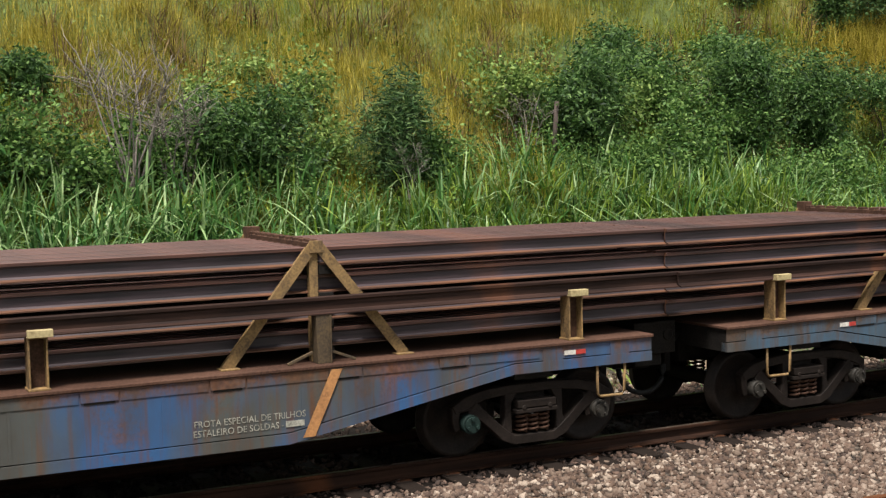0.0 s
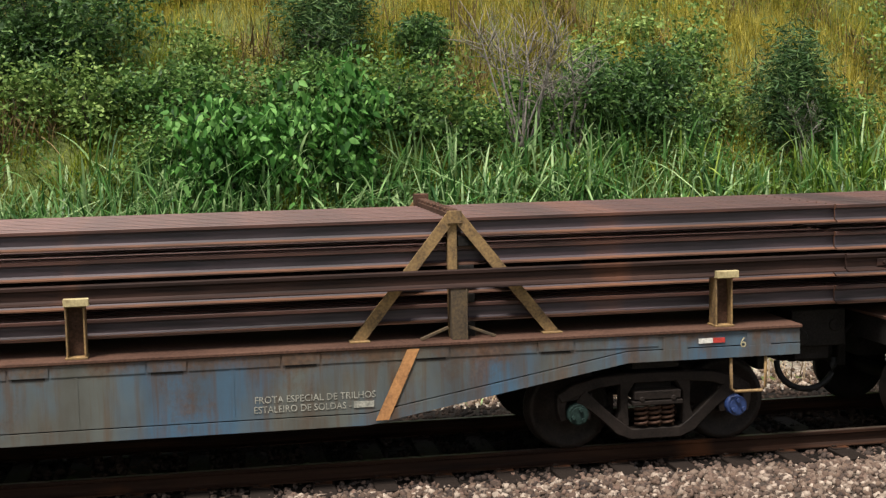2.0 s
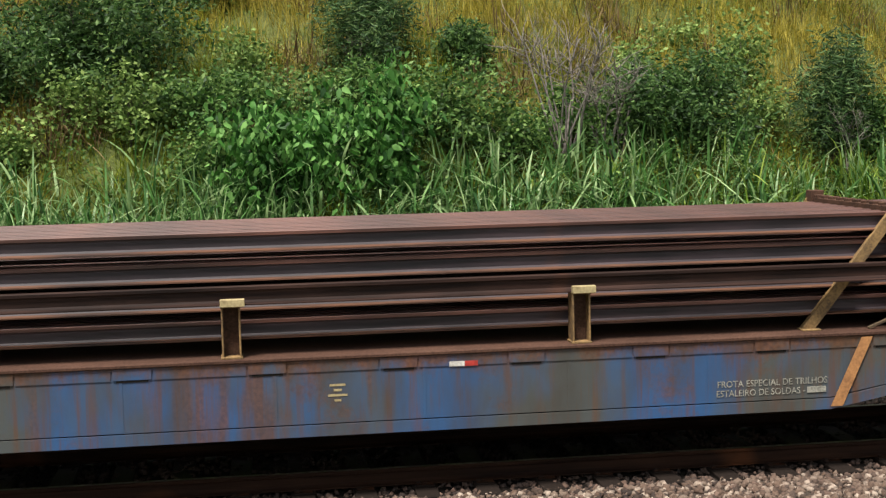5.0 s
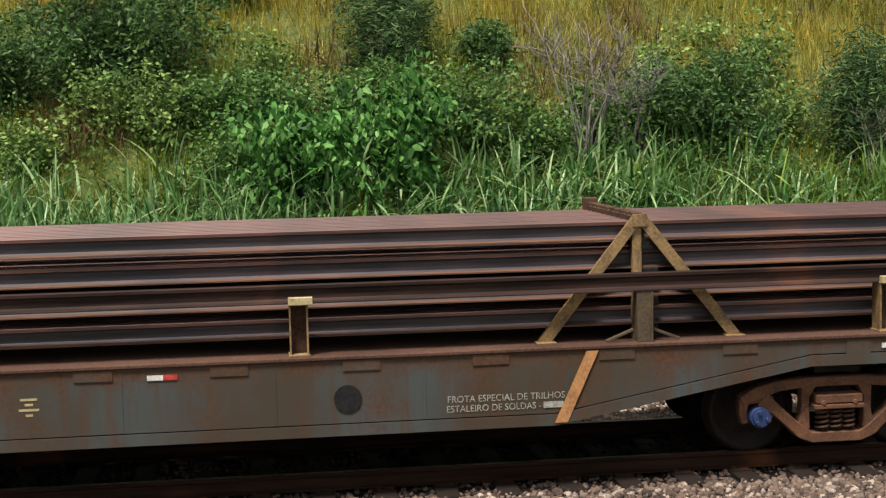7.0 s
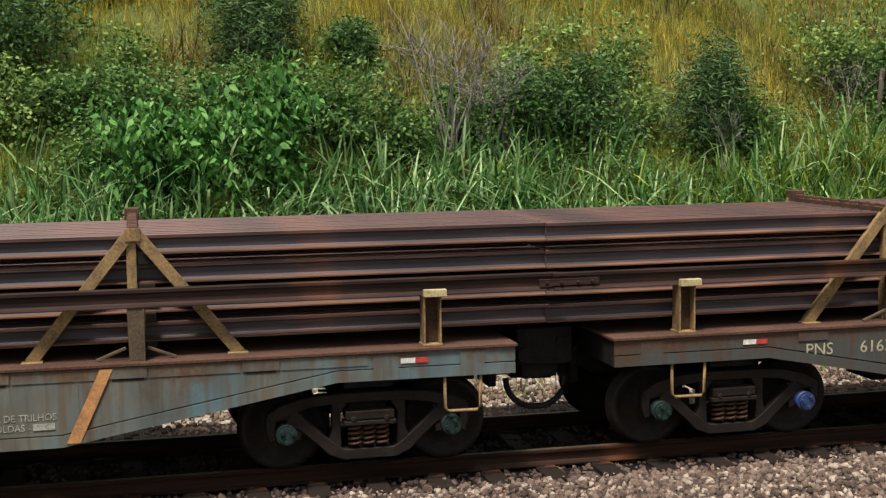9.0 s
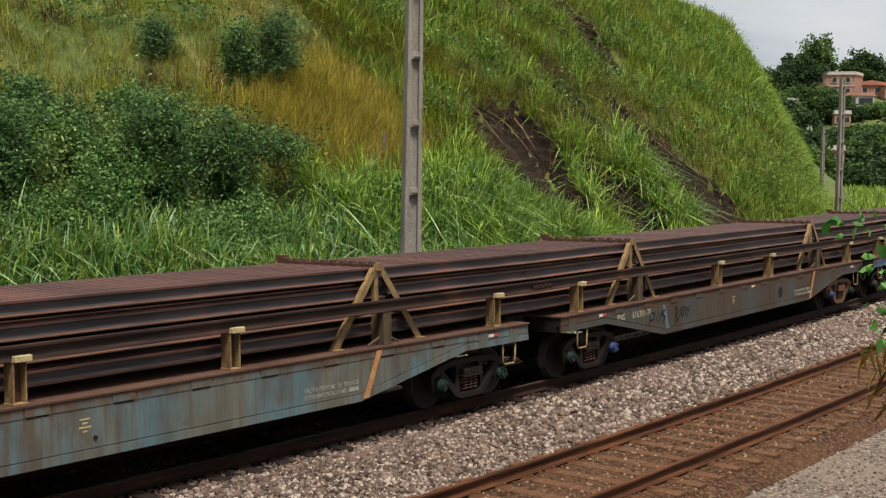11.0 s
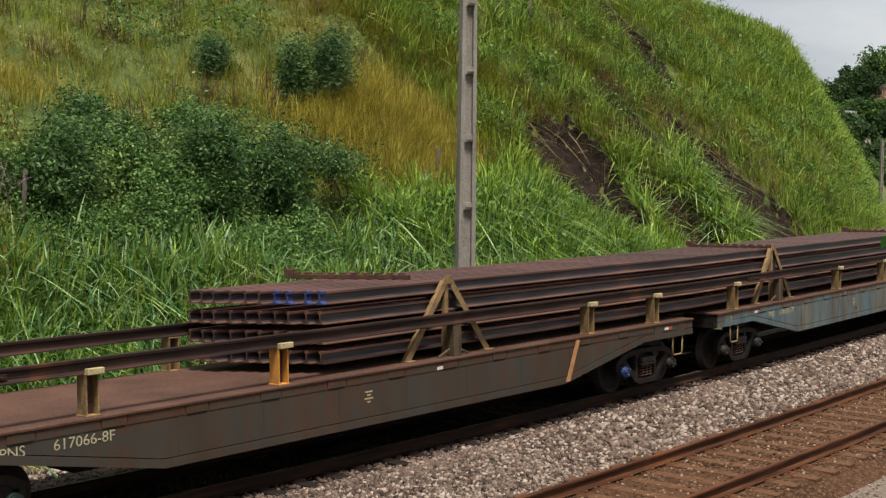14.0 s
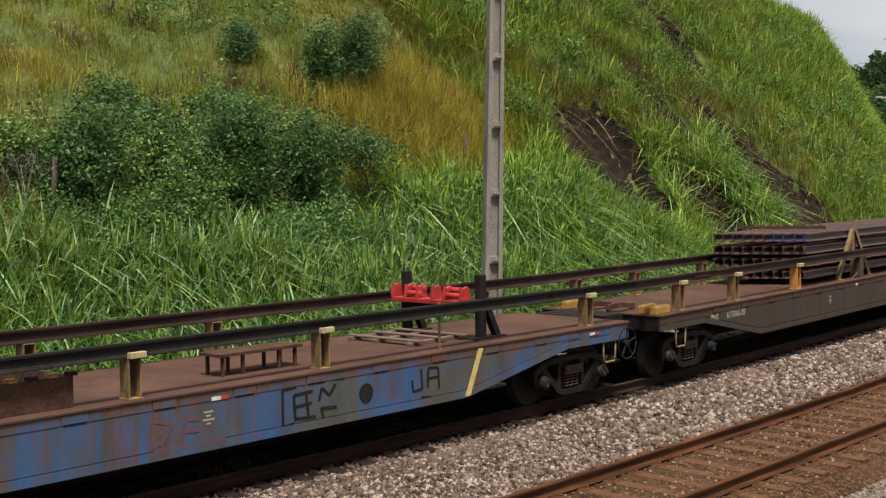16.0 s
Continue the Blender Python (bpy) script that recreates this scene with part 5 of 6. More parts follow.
def gold_share(x, y):
    g = np.zeros(len(x))
    for cx, cy, rx, ry, a in GOLD_SPOTS:
        g = np.maximum(g, a * np.exp(-((x - cx) / rx) ** 2 - ((y - cy) / ry) ** 2))
    patch = 0.5 + 0.5 * np.sin(x * 0.8 + 2 * np.sin(y * 0.7)) * np.sin(y * 1.1 + x * 0.3)
    return np.clip(g * 1.25 + 0.13 * patch * ease(23, 26, y) * (1 - ease(24, 34, x)), 0, 1)


def bare(x, y):
    return (scar(x, y) > 0.06) | (scar(x + 0.1, y + 0.45) > 0.2) | (scar(x + 0.2, y + 0.85) > 0.4) | (scar(x + 0.4, y + 1.3) > 0.75)


def roots(count, x0, x1, d0, d1, power=1.0, tuft=0):
    """Places on the hillside, d metres back from its foot, gathered in tufts where asked."""
    n = count // tuft if tuft else count
    x = RNG.uniform(x0, x1, n)
    y = 17.6 + bend(x) + d0 + (d1 - d0) * RNG.uniform(0, 1, n) ** power
    if tuft:
        x = np.repeat(x, tuft) + RNG.normal(0, 0.16, n * tuft)
        y = np.repeat(y, tuft) + RNG.normal(0, 0.13, n * tuft)
    keep = ~bare(x, y)
    x, y = x[keep], y[keep]
    return np.stack([x, y, ground_z(x, y) - 0.03], 1)


def hillside():
    near = np.concatenate([roots(110000, -9, 36, 2.0, 24, 1.5), roots(150000, -9, 36, 2.0, 22, 1.4, 30)])
    far = np.concatenate([roots(50000, 30, 84, 0.8, 22), roots(90000, 30, 84, 0.6, 22, 1.0, 24)])
    far = far[far[:, 2] > -0.3]
    allp = np.concatenate([near, far])
    g = gold_share(allp[:, 0], allp[:, 1])
    gold = RNG.uniform(0, 1, len(allp)) < g
    blades("dry_grass", allp[gold], 0.75, 0.014, 0.32, GOLD_GRASS, "dry golden grass in tufts on the hillside", 0.8, 2)
    rest = allp[~gold]
    fa = rest[:, 0] > 31
    blades("hill_grass", rest[~fa], 0.55, 0.016, 0.5, HILL_GRASS, "green and yellowing grass over the hillside", 0.8, 2)
    lush = RNG.uniform(0, 1, len(rest)) < ease(0.42, 0.88, 0.5 + 0.5 * np.sin(rest[:, 0] * 0.9 + rest[:, 1] * 1.3))
    blades("steep_grass", rest[fa & ~lush], 0.85, 0.026, 0.5, HILL_GRASS, "long rough grass on the steep cutting side", 0.8)
    blades("lush_grass", rest[fa & lush], 0.85, 0.030, 0.55, LUSH_GRASS, "bright green grass on the steep cutting side", 0.8)
    cane = np.concatenate([roots(9000, -9, 34, 1.0, 4.3), roots(22000, -9, 34, 1.0, 4.8, 1.0, 16)])
    far_cane = RNG.uniform(0, 1, len(cane)) < 0.48 * ease(4.0, 11.0, cane[:, 0])
    blades("verge_cane", cane[far_cane], 1.1, 0.046, 0.5, LUSH_GRASS, "tall yellow-green cane grass along the track", 1.5, 4)
    cane = cane[~far_cane]
    blades("cane_grass", cane, 1.15, 0.052, 0.5, CANE, "tall green cane grass along the track", 1.7, 5)
    low = np.concatenate([roots(8000, 9, 60, 0.3, 3.4), roots(20000, 9, 60, 0.4, 4.2, 1.0, 16)])
    blades("verge_grass", low, 0.95, 0.042, 0.5, LUSH_GRASS, "lush green grass along the far side of the track", 1.0, 4)
    foot = roots(4500, -9, 60, 1.0, 1.9)
    blades("foot_grass", foot, 0.55, 0.026, 0.6, CANE, "low grass at the foot of the bank", 1.0)
    tufts = np.concatenate([roots(17000, 12, 70, 2.0, 20, 1.0, 45), roots(5000, -9, 14, 5.5, 12, 1.0, 45)])
    blades("withered_tufts", tufts, 0.85, 0.028, 0.6, BROWN_GRASS, "withered brown grass tufts among the green", 1.0, 3)
    cx = np.concatenate([RNG.normal((a[0] + b[0]) / 2, 1.4 * r, 2600) for a, b, r in SCARS])
    cy = np.concatenate([RNG.normal((a[1] + b[1]) / 2 + 1.2, 1.5 * r, 2600) for a, b, r in SCARS])
    k = ~bare(cx, cy) & (np.sin(cx * 2.1 + 3 * np.sin(cy)) > -0.2)
    blades("slip_grass", np.stack([cx[k], cy[k], ground_z(cx[k], cy[k]) - 0.03], 1), 0.9, 0.03, 0.7, BROWN_GRASS, "withered brown grass round the bare earth", 1.4, 3)
    drooping = roots(15000, 12, 44, 0.5, 5.2, 1.0, 20)
    blades("drooping_cane", drooping, 1.05, 0.042, 0.6, CANE, "tall pale drooping cane grass beside the track", 2.5, 5)
    fresh = roots(16000, 24, 44, 1.2, 6.0, 1.0, 18)
    fresh = fresh[RNG.uniform(0, 1, len(fresh)) > 1.3 * gold_share(fresh[:, 0], fresh[:, 1])]
    blades("fresh_grass", fresh, 1.2, 0.045, 0.5, FRESH_GRASS, "fresh bright green grass on the cutting's foot", 1.6, 4)
    pale = roots(24000, 31, 74, 1.5, 20, 1.0, 40)
    blades("pale_tufts", pale, 1.3, 0.046, 0.5, LUSH_GRASS, "tall pale green grass tufts on the cutting side", 1.4, 4)
    # long grass that hangs over the rims of the slips
    rx, ry = RNG.uniform(32, 54, 120000), RNG.uniform(20, 34, 120000)
    rim = scar(rx, ry)
    k = (rim > 0.01) & (rim < 0.30) & (scar(rx, ry - 0.4) > rim) & (RNG.uniform(0, 1, 120000) < 0.28)
    rx, ry = rx[k], ry[k]
    blades("rim_grass", np.stack([rx, ry + 0.15, ground_z(rx, ry + 0.15)], 1), 1.15, 0.034, 0.9, BROWN_GRASS, "dry grass hanging over the bare earth", 1.6)
    gx_, gy_ = RNG.normal(27.6, 1.5, 15000), RNG.normal(26.0, 1.0, 15000)
    blades("golden_tufts", np.stack([gx_, gy_, ground_z(gx_, gy_) - 0.03], 1), 0.95, 0.016, 0.35, GOLD_GRASS, "tall dry golden grass in one broad patch", 1.0, 3)
    litter = roots(16000, -9, 40, -1.0, 1.3)
    blades("straw_litter", litter + np.array([0, 0, 0.05]), 0.34, 0.020, 1.5, STRAW, "dry straw litter beside the far track edge", 0.4, 3)
    flank = roots(60000, 64, 150, 0.3, 24)
    blades("flank_grass", flank[flank[:, 2] > -0.42], 1.0, 0.07, 0.5, LUSH_GRASS, "rough grass down the far end of the hill", 0.9)
    az, far_off = np.radians(RNG.uniform(66.0, 72.0, 26000)), 74 + 130 * RNG.uniform(0, 1, 26000) ** 1.5
    x, y = -0.455 + far_off * np.sin(az), -0.611 + far_off * np.cos(az)
    k = (ground_z(x, y) < 0.0) & (y > 17.5 + bend(x))
    blades("field_grass", np.stack([x[k], y[k], ground_z(x[k], y[k])], 1), 1.1, 0.10, 0.6, LUSH_GRASS, "rough grass on the flat ground past the hill", 1.0)
    # the nearer bank by the camera
    x, y = RNG.uniform(-6, 9, 9000), RNG.uniform(-6, 4.2, 9000)
    blades("bank_grass", np.stack([x, y, ground_z(x, y) - 0.02], 1), 0.22, 0.012, 0.5, LUSH_GRASS, "short grass on the bank beside the tracks")


hillside()


def leaves(centres, spread, per, size, aspect, mat, name, sag=0.3, full=False):
    """Leaves in clumps: a folded, pointed blade each."""
    N = len(centres) * per
    C = np.repeat(centres, per, 0) + RNG.normal(0, 1, (N, 3)) * np.repeat(np.broadcast_to(spread, (len(centres),)), per)[:, None]
    d = RNG.normal(size=(N, 3))
    d[:, 2] = d[:, 2] * 0.6 - sag
    d /= np.linalg.norm(d, axis=1, keepdims=True)
    u = np.cross(d, RNG.normal(size=(N, 3)))
    u /= np.linalg.norm(u, axis=1, keepdims=True)
    nrm = np.cross(d, u)
    S = size * RNG.uniform(0.55, 1.3, N)[:, None]
    if full:
        down = np.array([0, 0, -0.14])
        V = np.stack([C, C + d * S * 0.28 + u * S * aspect / 2 + nrm * S * 0.08, C + d * S * 0.66 + u * S * aspect * 0.36 + (nrm * 0.05 + down * 0.4) * S, C + (d + down) * S,
                      C + d * S * 0.66 - u * S * aspect * 0.36 + (nrm * 0.05 + down * 0.4) * S, C + d * S * 0.28 - u * S * aspect / 2 + nrm * S * 0.08, C + d * S * 0.5 + down * S * 0.2], 1).reshape(-1, 3)
        i = 7 * np.arange(N)[:, None]
        F = np.concatenate([i + np.array([6, a, (a + 1) % 6]) for a in range(6)], 1).reshape(-1, 3)
        return mesh_of(name, V, F, [mat])
    V = np.stack([C, C + d * S * 0.5 + u * S * aspect / 2 + nrm * S * 0.08, C + d * S, C + d * S * 0.5 - u * S * aspect / 2 + nrm * S * 0.08], 1).reshape(-1, 3)
    i = 4 * np.arange(N)[:, None]
    F = np.concatenate([i + np.array([0, 1, 2]), i + np.array([0, 2, 3])], 1).reshape(-1, 3)
    return mesh_of(name, V, F, [mat])


def limbs(height, width, count, mat, r0, name, twig=0, lean=0.0):
    """A tapered trunk with limbs, forked again where twig asks."""
    bm = bmesh.new()
    tips = []
    for k in range(count):
        a = k * 2.4 + RNG.uniform(-0.4, 0.4)
        e = Vector((math.cos(a) * width * RNG.uniform(0.35, 0.9) + lean, math.sin(a) * width * RNG.uniform(0.3, 0.8), height * RNG.uniform(0.65, 1.0)))
        b = Vector((RNG.uniform(-0.18, 0.18) * (width + 0.2), RNG.uniform(-0.15, 0.15) * (width + 0.2), -0.1))
        m1 = b.lerp(e, 0.45) + Vector((RNG.uniform(-0.1, 0.1), RNG.uniform(-0.1, 0.1), 0.12 * height))
        tube(bm, [b, b.lerp(m1, 0.5), m1, m1.lerp(e, 0.5) + Vector((0, 0, 0.04 * height)), e], [r0, r0 * 0.85, r0 * 0.6, r0 * 0.4, r0 * 0.15], 5)
        tips.append((m1, e))
        for j in range(twig):
            u = RNG.uniform(0.25, 0.95)
            p = m1.lerp(e, u)
            q = p + Vector((RNG.normal(0, 0.28) * width, RNG.normal(0, 0.25) * width, RNG.uniform(0.05, 0.32) * height * 0.7))
            tube(bm, [p, p.lerp(q, 0.5) + Vector((RNG.normal(0, 0.03), RNG.normal(0, 0.03), 0.03)), q], [r0 * 0.34, r0 * 0.24, r0 * 0.07], 4)
            for _ in range(2):
                q2 = p.lerp(q, RNG.uniform(0.4, 0.9))
                q3 = q2 + Vector((RNG.normal(0, 0.13) * width, RNG.normal(0, 0.12) * width, RNG.uniform(-0.02, 0.16) * height))
                tube(bm, [q2, q3], [r0 * 0.17, r0 * 0.05], 3)
    return done(name, bm, mat)


KINDS = {
    # leaf material, clumps, leaves a clump, leaf length, width to length, sag, label
    "dark": (LEAF_DARK, 270, 34, 0.125, 0.36, 0.45, "dense dark green bush on the hillside"),
    "mid": (LEAF_MID, 200, 32, 0.105, 0.52, 0.35, "mid-green leafy shrub in the undergrowth"),
    "pale": (LEAF_PALE, 120, 24, 0.105, 0.58, 0.25, "pale green straggling shrub"),
    "feather": (LEAF_FEATHER, 190, 34, 0.165, 0.17, 0.25, "upright blue-green feathery tree"),
    "broad": (LEAF_BROAD, 150, 17, 0.155, 0.55, 1.0, "bright green broad-leaved plant behind the track"),
    "lean": (LEAF_DARK, 150, 30, 0.09, 0.45, 0.45, "small leaning tree with a bare dark stem"),
}


def bush(kind, x, y, height, half):
    z = float(ground_z(x, y))
    if kind == "dead":
        ob = tagged(new("dead_shrub"), "bare grey dead shrub with many fine twigs", "shrub")
        part("stem", limbs(height, half, 11 if half > 1 else 5, DEAD, 0.028 if half > 1 else 0.016, "stem", 9 if half > 1 else 6), ob)
        ob.matrix_basis = pose(x, y, z)
        return ob
    mat, clumps, per, size, aspect, sag, label = KINDS[kind]
    ob = tagged(new("tree" if kind in ("feather", "lean") else "shrub"), label, "tree" if kind in ("feather", "lean") else "shrub")
    clumps = int(clumps * min(2.2, max(0.5, height * half / 1.9)))
    # clumps fill an uneven crown, thicker towards its skin
    d = RNG.normal(size=(clumps, 3))
    d /= np.linalg.norm(d, axis=1, keepdims=True)
    lob = 0.97 + 0.28 * np.sin(3.1 * d[:, 0] + 5 * d[:, 2] + x) + 0.22 * np.sin(7 * d[:, 1] + 4 * d[:, 0] + y) + RNG.normal(0, 0.12, clumps)
    r = RNG.uniform(0, 1, clumps) ** 0.45 * lob
    if kind == "feather":
        taper = 1.05 - 0.55 * np.clip((d[:, 2] * r + 1) / 2, 0, 1)
        C = np.stack([d[:, 0] * half * r * taper, d[:, 1] * half * r * taper, height * (0.50 + 0.50 * d[:, 2] * r)], 1)
    elif kind == "lean":
        C = np.stack([d[:, 0] * half * r - 0.25, d[:, 1] * half * r, height * (0.74 + 0.26 * d[:, 2] * r)], 1)
    else:
        C = np.stack([d[:, 0] * half * r, d[:, 1] * half * 0.8 * r, height * (0.48 + 0.50 * d[:, 2] * r)], 1)
    C[:, 2] = np.maximum(C[:, 2], 0.05)
    part("crown", leaves(C, {"pale": 0.15, "feather": 0.17}.get(kind, 0.13), per, size, aspect, mat, "crown", sag, kind == "broad"), ob)
    part("trunk", limbs(height * 0.7, half * 0.6, 5 if kind != "lean" else 2, STUMP if kind == "lean" else BARK, 0.026 if kind != "broad" else 0.012, "trunk", 2, -0.2 if kind == "lean" else 0.0), ob, "thin branching stem")
    ob.matrix_basis = pose(x, y, z)
    return ob


PLANTS = (
    ("dark", -2.9, 24.9, 2.68, 1.82), ("dark", -4.9, 25.3, 1.6, 0.9), ("pale", -3.0, 23.6, 1.04, 0.63), ("pale", -2.0, 23.2, 1.49, 0.50), ("feather", 2.3, 25.4, 2.21, 1.12), ("broad", 0.5, 21.4, 2.0, 1.05), ("broad", 2.1, 21.6, 2.15, 0.75),
    ("pale", 0.0, 24.9, 1.28, 0.66), ("dead", 5.4, 22.7, 2.72, 1.15), ("dark", 7.6, 22.9, 1.95, 1.25), ("mid", 3.2, 22.8, 1.40, 1.23), ("mid", 4.4, 22.7, 1.09, 0.69), ("feather", 10.5, 22.8, 2.6, 0.8),
    ("mid", 11.4, 23.0, 1.3, 0.6), ("dark", 14.8, 23.2, 2.2, 0.85), ("dark", 18.3, 27.2, 1.22, 0.67), ("pale", 13.8, 24.1, 1.80, 0.95), ("mid", 16.9, 22.6, 1.6, 0.85), ("dark", 19.2, 23.3, 2.76, 0.88),
    ("dark", 21.4, 23.6, 2.38, 0.88), ("lean", 23.4, 23.4, 2.0, 0.85), ("feather", 26.7, 27.2, 2.2, 0.8), ("dark", 25.7, 27.7, 2.1, 0.5), ("feather", 24.2, 29.5, 1.3, 0.57), ("mid", -1.3, 23.9, 0.80, 0.92), ("pale", -4.0, 23.0, 0.85, 0.60),
    ("mid", 15.4, 22.6, 0.94, 0.94), ("mid", 19.7, 22.3, 0.95, 1.14), ("mid", 21.3, 27.0, 1.03, 0.88), ("mid", 6.5, 23.3, 1.24, 0.72), ("dark", 4.1, 25.5, 0.83, 0.44), ("mid", 17.8, 24.6, 1.5, 1.1),
    ("pale", 9.0, 26.9, 0.73, 0.73), ("dark", -0.6, 27.7, 1.18, 0.83), ("mid", 1.8, 23.6, 1.1, 0.9), ("mid", 7.0, 24.6, 0.8, 0.7), ("mid", -0.4, 22.6, 0.9, 0.8), ("pale", 17.0, 25.6, 1.1, 0.8), ("dead", 10.5, 22.2, 1.5, 0.6), ("dead", 6.3, 22.8, 2.0, 1.05), ("dead", 13.4, 23.0, 1.6, 0.8), ("dead", 2.0, 25.0, 1.5, 0.5),
    ("dead", 18.6, 24.4, 1.5, 0.8), ("dark", 17.8, 25.5, 1.8, 1.1), ("dark", 20.3, 24.6, 2.0, 1.0), ("mid", 22.2, 24.4, 1.5, 0.9), ("pale", 16.4, 24.0, 1.7, 0.8), ("pale", 20.6, 25.8, 1.3, 0.9),
    ("mid", 18.7, 23.4, 1.6, 1.0), ("mid", -5.5, 23.4, 1.2, 1.0), ("mid", -0.2, 23.6, 1.2, 1.0), ("mid", 5.8, 23.6, 1.3, 0.9), ("pale", 9.3, 23.6, 0.9, 0.6),
    ("pale", 7.4, 25.2, 1.2, 0.6), ("pale", 9.3, 24.6, 1.6, 0.6), ("mid", 20.9, 22.6, 1.2, 1.0), ("dark", -6.4, 24.4, 1.6, 0.9), ("pale", 22.6, 25.6, 0.9, 0.8), ("dark", 15.6, 24.0, 1.9, 0.8), ("pale", 68.2, 26.9, 1.7, 1.6), ("mid", 69.6, 26.2, 1.5, 1.7), ("pale", 71.0, 26.4, 1.3, 1.5), ("mid", 74.0, 28.4, 1.6, 1.8), ("pale", 77.0, 29.6, 1.5, 1.8),
)
for kind, x, y, h, half in PLANTS:
    bush(kind, x, y, h, half)


def undergrowth():
    """A low tangle of leaves between the bushes and the cane grass."""
    x = RNG.uniform(-8, 23.5, 2600)
    y = RNG.uniform(20.8, 26.0, 2600)
    k = RNG.uniform(0, 1, 2600) < np.exp(-((y - 22.9) / 1.3) ** 2) * (0.55 + 0.45 * np.sin(x * 0.9 + 1.0))
    x, y = x[k], y[k]
    C = np.stack([x, y, ground_z(x, y) + RNG.uniform(0.1, 0.75, len(x))], 1)
    tagged(new("undergrowth", leaves(C, 0.20, 60, 0.075, 0.6, LEAF_MID, "undergrowth")), "low tangled green undergrowth on the slope", "undergrowth", kind="stuff")


undergrowth()


def weeds():
    """Leafy weeds scattered through the rough grass of the cutting."""
    n = 1400
    x = RNG.uniform(22, 74, n)
    y = 17.6 + bend(x) + RNG.uniform(1.5, 17, n)
    k = ~bare(x, y) & (gold_share(x, y) < 0.35) & (RNG.uniform(0, 1, n) < 0.35 + 0.5 * np.sin(x * 0.7 + y * 0.9))
    x, y = x[k], y[k]
    C = np.stack([x, y, ground_z(x, y) + RNG.uniform(0.25, 0.8, len(x))], 1)
    tagged(new("weeds", leaves(C, 0.30, 60, 0.14, 0.5, LEAF_MID, "weeds")), "leafy green weeds among the long grass", "weeds", kind="stuff")
    x = RNG.uniform(-9, 26, 280)
    y = 17.6 + bend(x) + RNG.uniform(7.5, 16, 280)
    C = np.stack([x, y, ground_z(x, y) + RNG.uniform(0.1, 0.4, 280)], 1)
    tagged(new("weeds", leaves(C, 0.22, 34, 0.08, 0.5, LEAF_PALE, "weeds")), "pale weeds in the dry grass", "weeds", kind="stuff")


weeds()


def earth_scar(a, b, r):
    """Bare dark earth lining a hollow of the bank, rough and gullied."""
    x0, x1 = min(a[0], b[0]) - r * 1.5, max(a[0], b[0]) + r * 1.5
    y0, y1 = min(a[1], b[1]) - r * 1.5, max(a[1], b[1]) + r * 1.5
    xs, ys = np.arange(x0, x1, 0.07), np.arange(y0, y1, 0.07)
    X, Y = np.meshgrid(xs, ys, indexing="ij")
    s = scar(X, Y)
    Z = ground_z(X, Y) + 0.22 * ease(0.03, 0.3, s) + s * (0.34 * np.sin(4.3 * X + 1.4 * np.sin(1.7 * Y)) + 0.20 * np.sin(9.5 * X - 2.1 * Y + 1.0) + 0.13 * np.sin(15 * Y + 6 * X) * np.sin(3.1 * X) + 0.07 * np.sin(27 * X + 11 * Y))
    Z = np.where(s > 0.03, Z, Z - 0.3)
    n = len(ys)
    I = (np.arange(len(xs) - 1)[:, None] * n + np.arange(n - 1)[None]).ravel()
    me = mesh_of("earth_scar", np.stack([X, Y, Z], -1).reshape(-1, 3), np.stack([I, I + n, I + n + 1, I + 1], 1), [EARTH])
    tagged(new("earth_scar", me), "bare dark brown earth where the bank has slipped", "bare earth", "earth scars", "structure")


for a, b, r in SCARS:
    earth_scar(a, b, r)

# ---- the branch that hangs into view beside the camera ----
near_shrub = tagged(new("roadside_shrub"), "shrub with fresh green leaves above and dry brown leaves hanging below", "shrub")
bx, by = 9.62, 2.74
bz = float(ground_z(bx, by))
near_shrub.matrix_basis = pose(bx, by, bz)
C = np.stack([RNG.normal(0.45, 0.34, 90), RNG.normal(-0.15, 0.30, 90), RNG.uniform(3.05, 4.0, 90) - bz - 0.05], 1)
part("green_leaves", leaves(C, 0.08, 8, 0.13, 0.5, LEAF_BROAD, "green_leaves", 0.3, True), near_shrub, "fresh green leaves")
C = np.stack([RNG.normal(0.38, 0.22, 75), RNG.normal(-0.08, 0.22, 75), RNG.uniform(2.5, 3.1, 75) - bz], 1)
part("dry_leaves", leaves(C, 0.06, 11, 0.22, 0.14, LEAF_DRY, "dry_leaves", 1.6), near_shrub, "dry brown hanging leaves")
part("stem", limbs(3.5 - bz, 0.5, 5, BARK, 0.016, "stem", 3, 0.45), near_shrub, "thin brown stems")

# ---- the town on its hill, far off ----


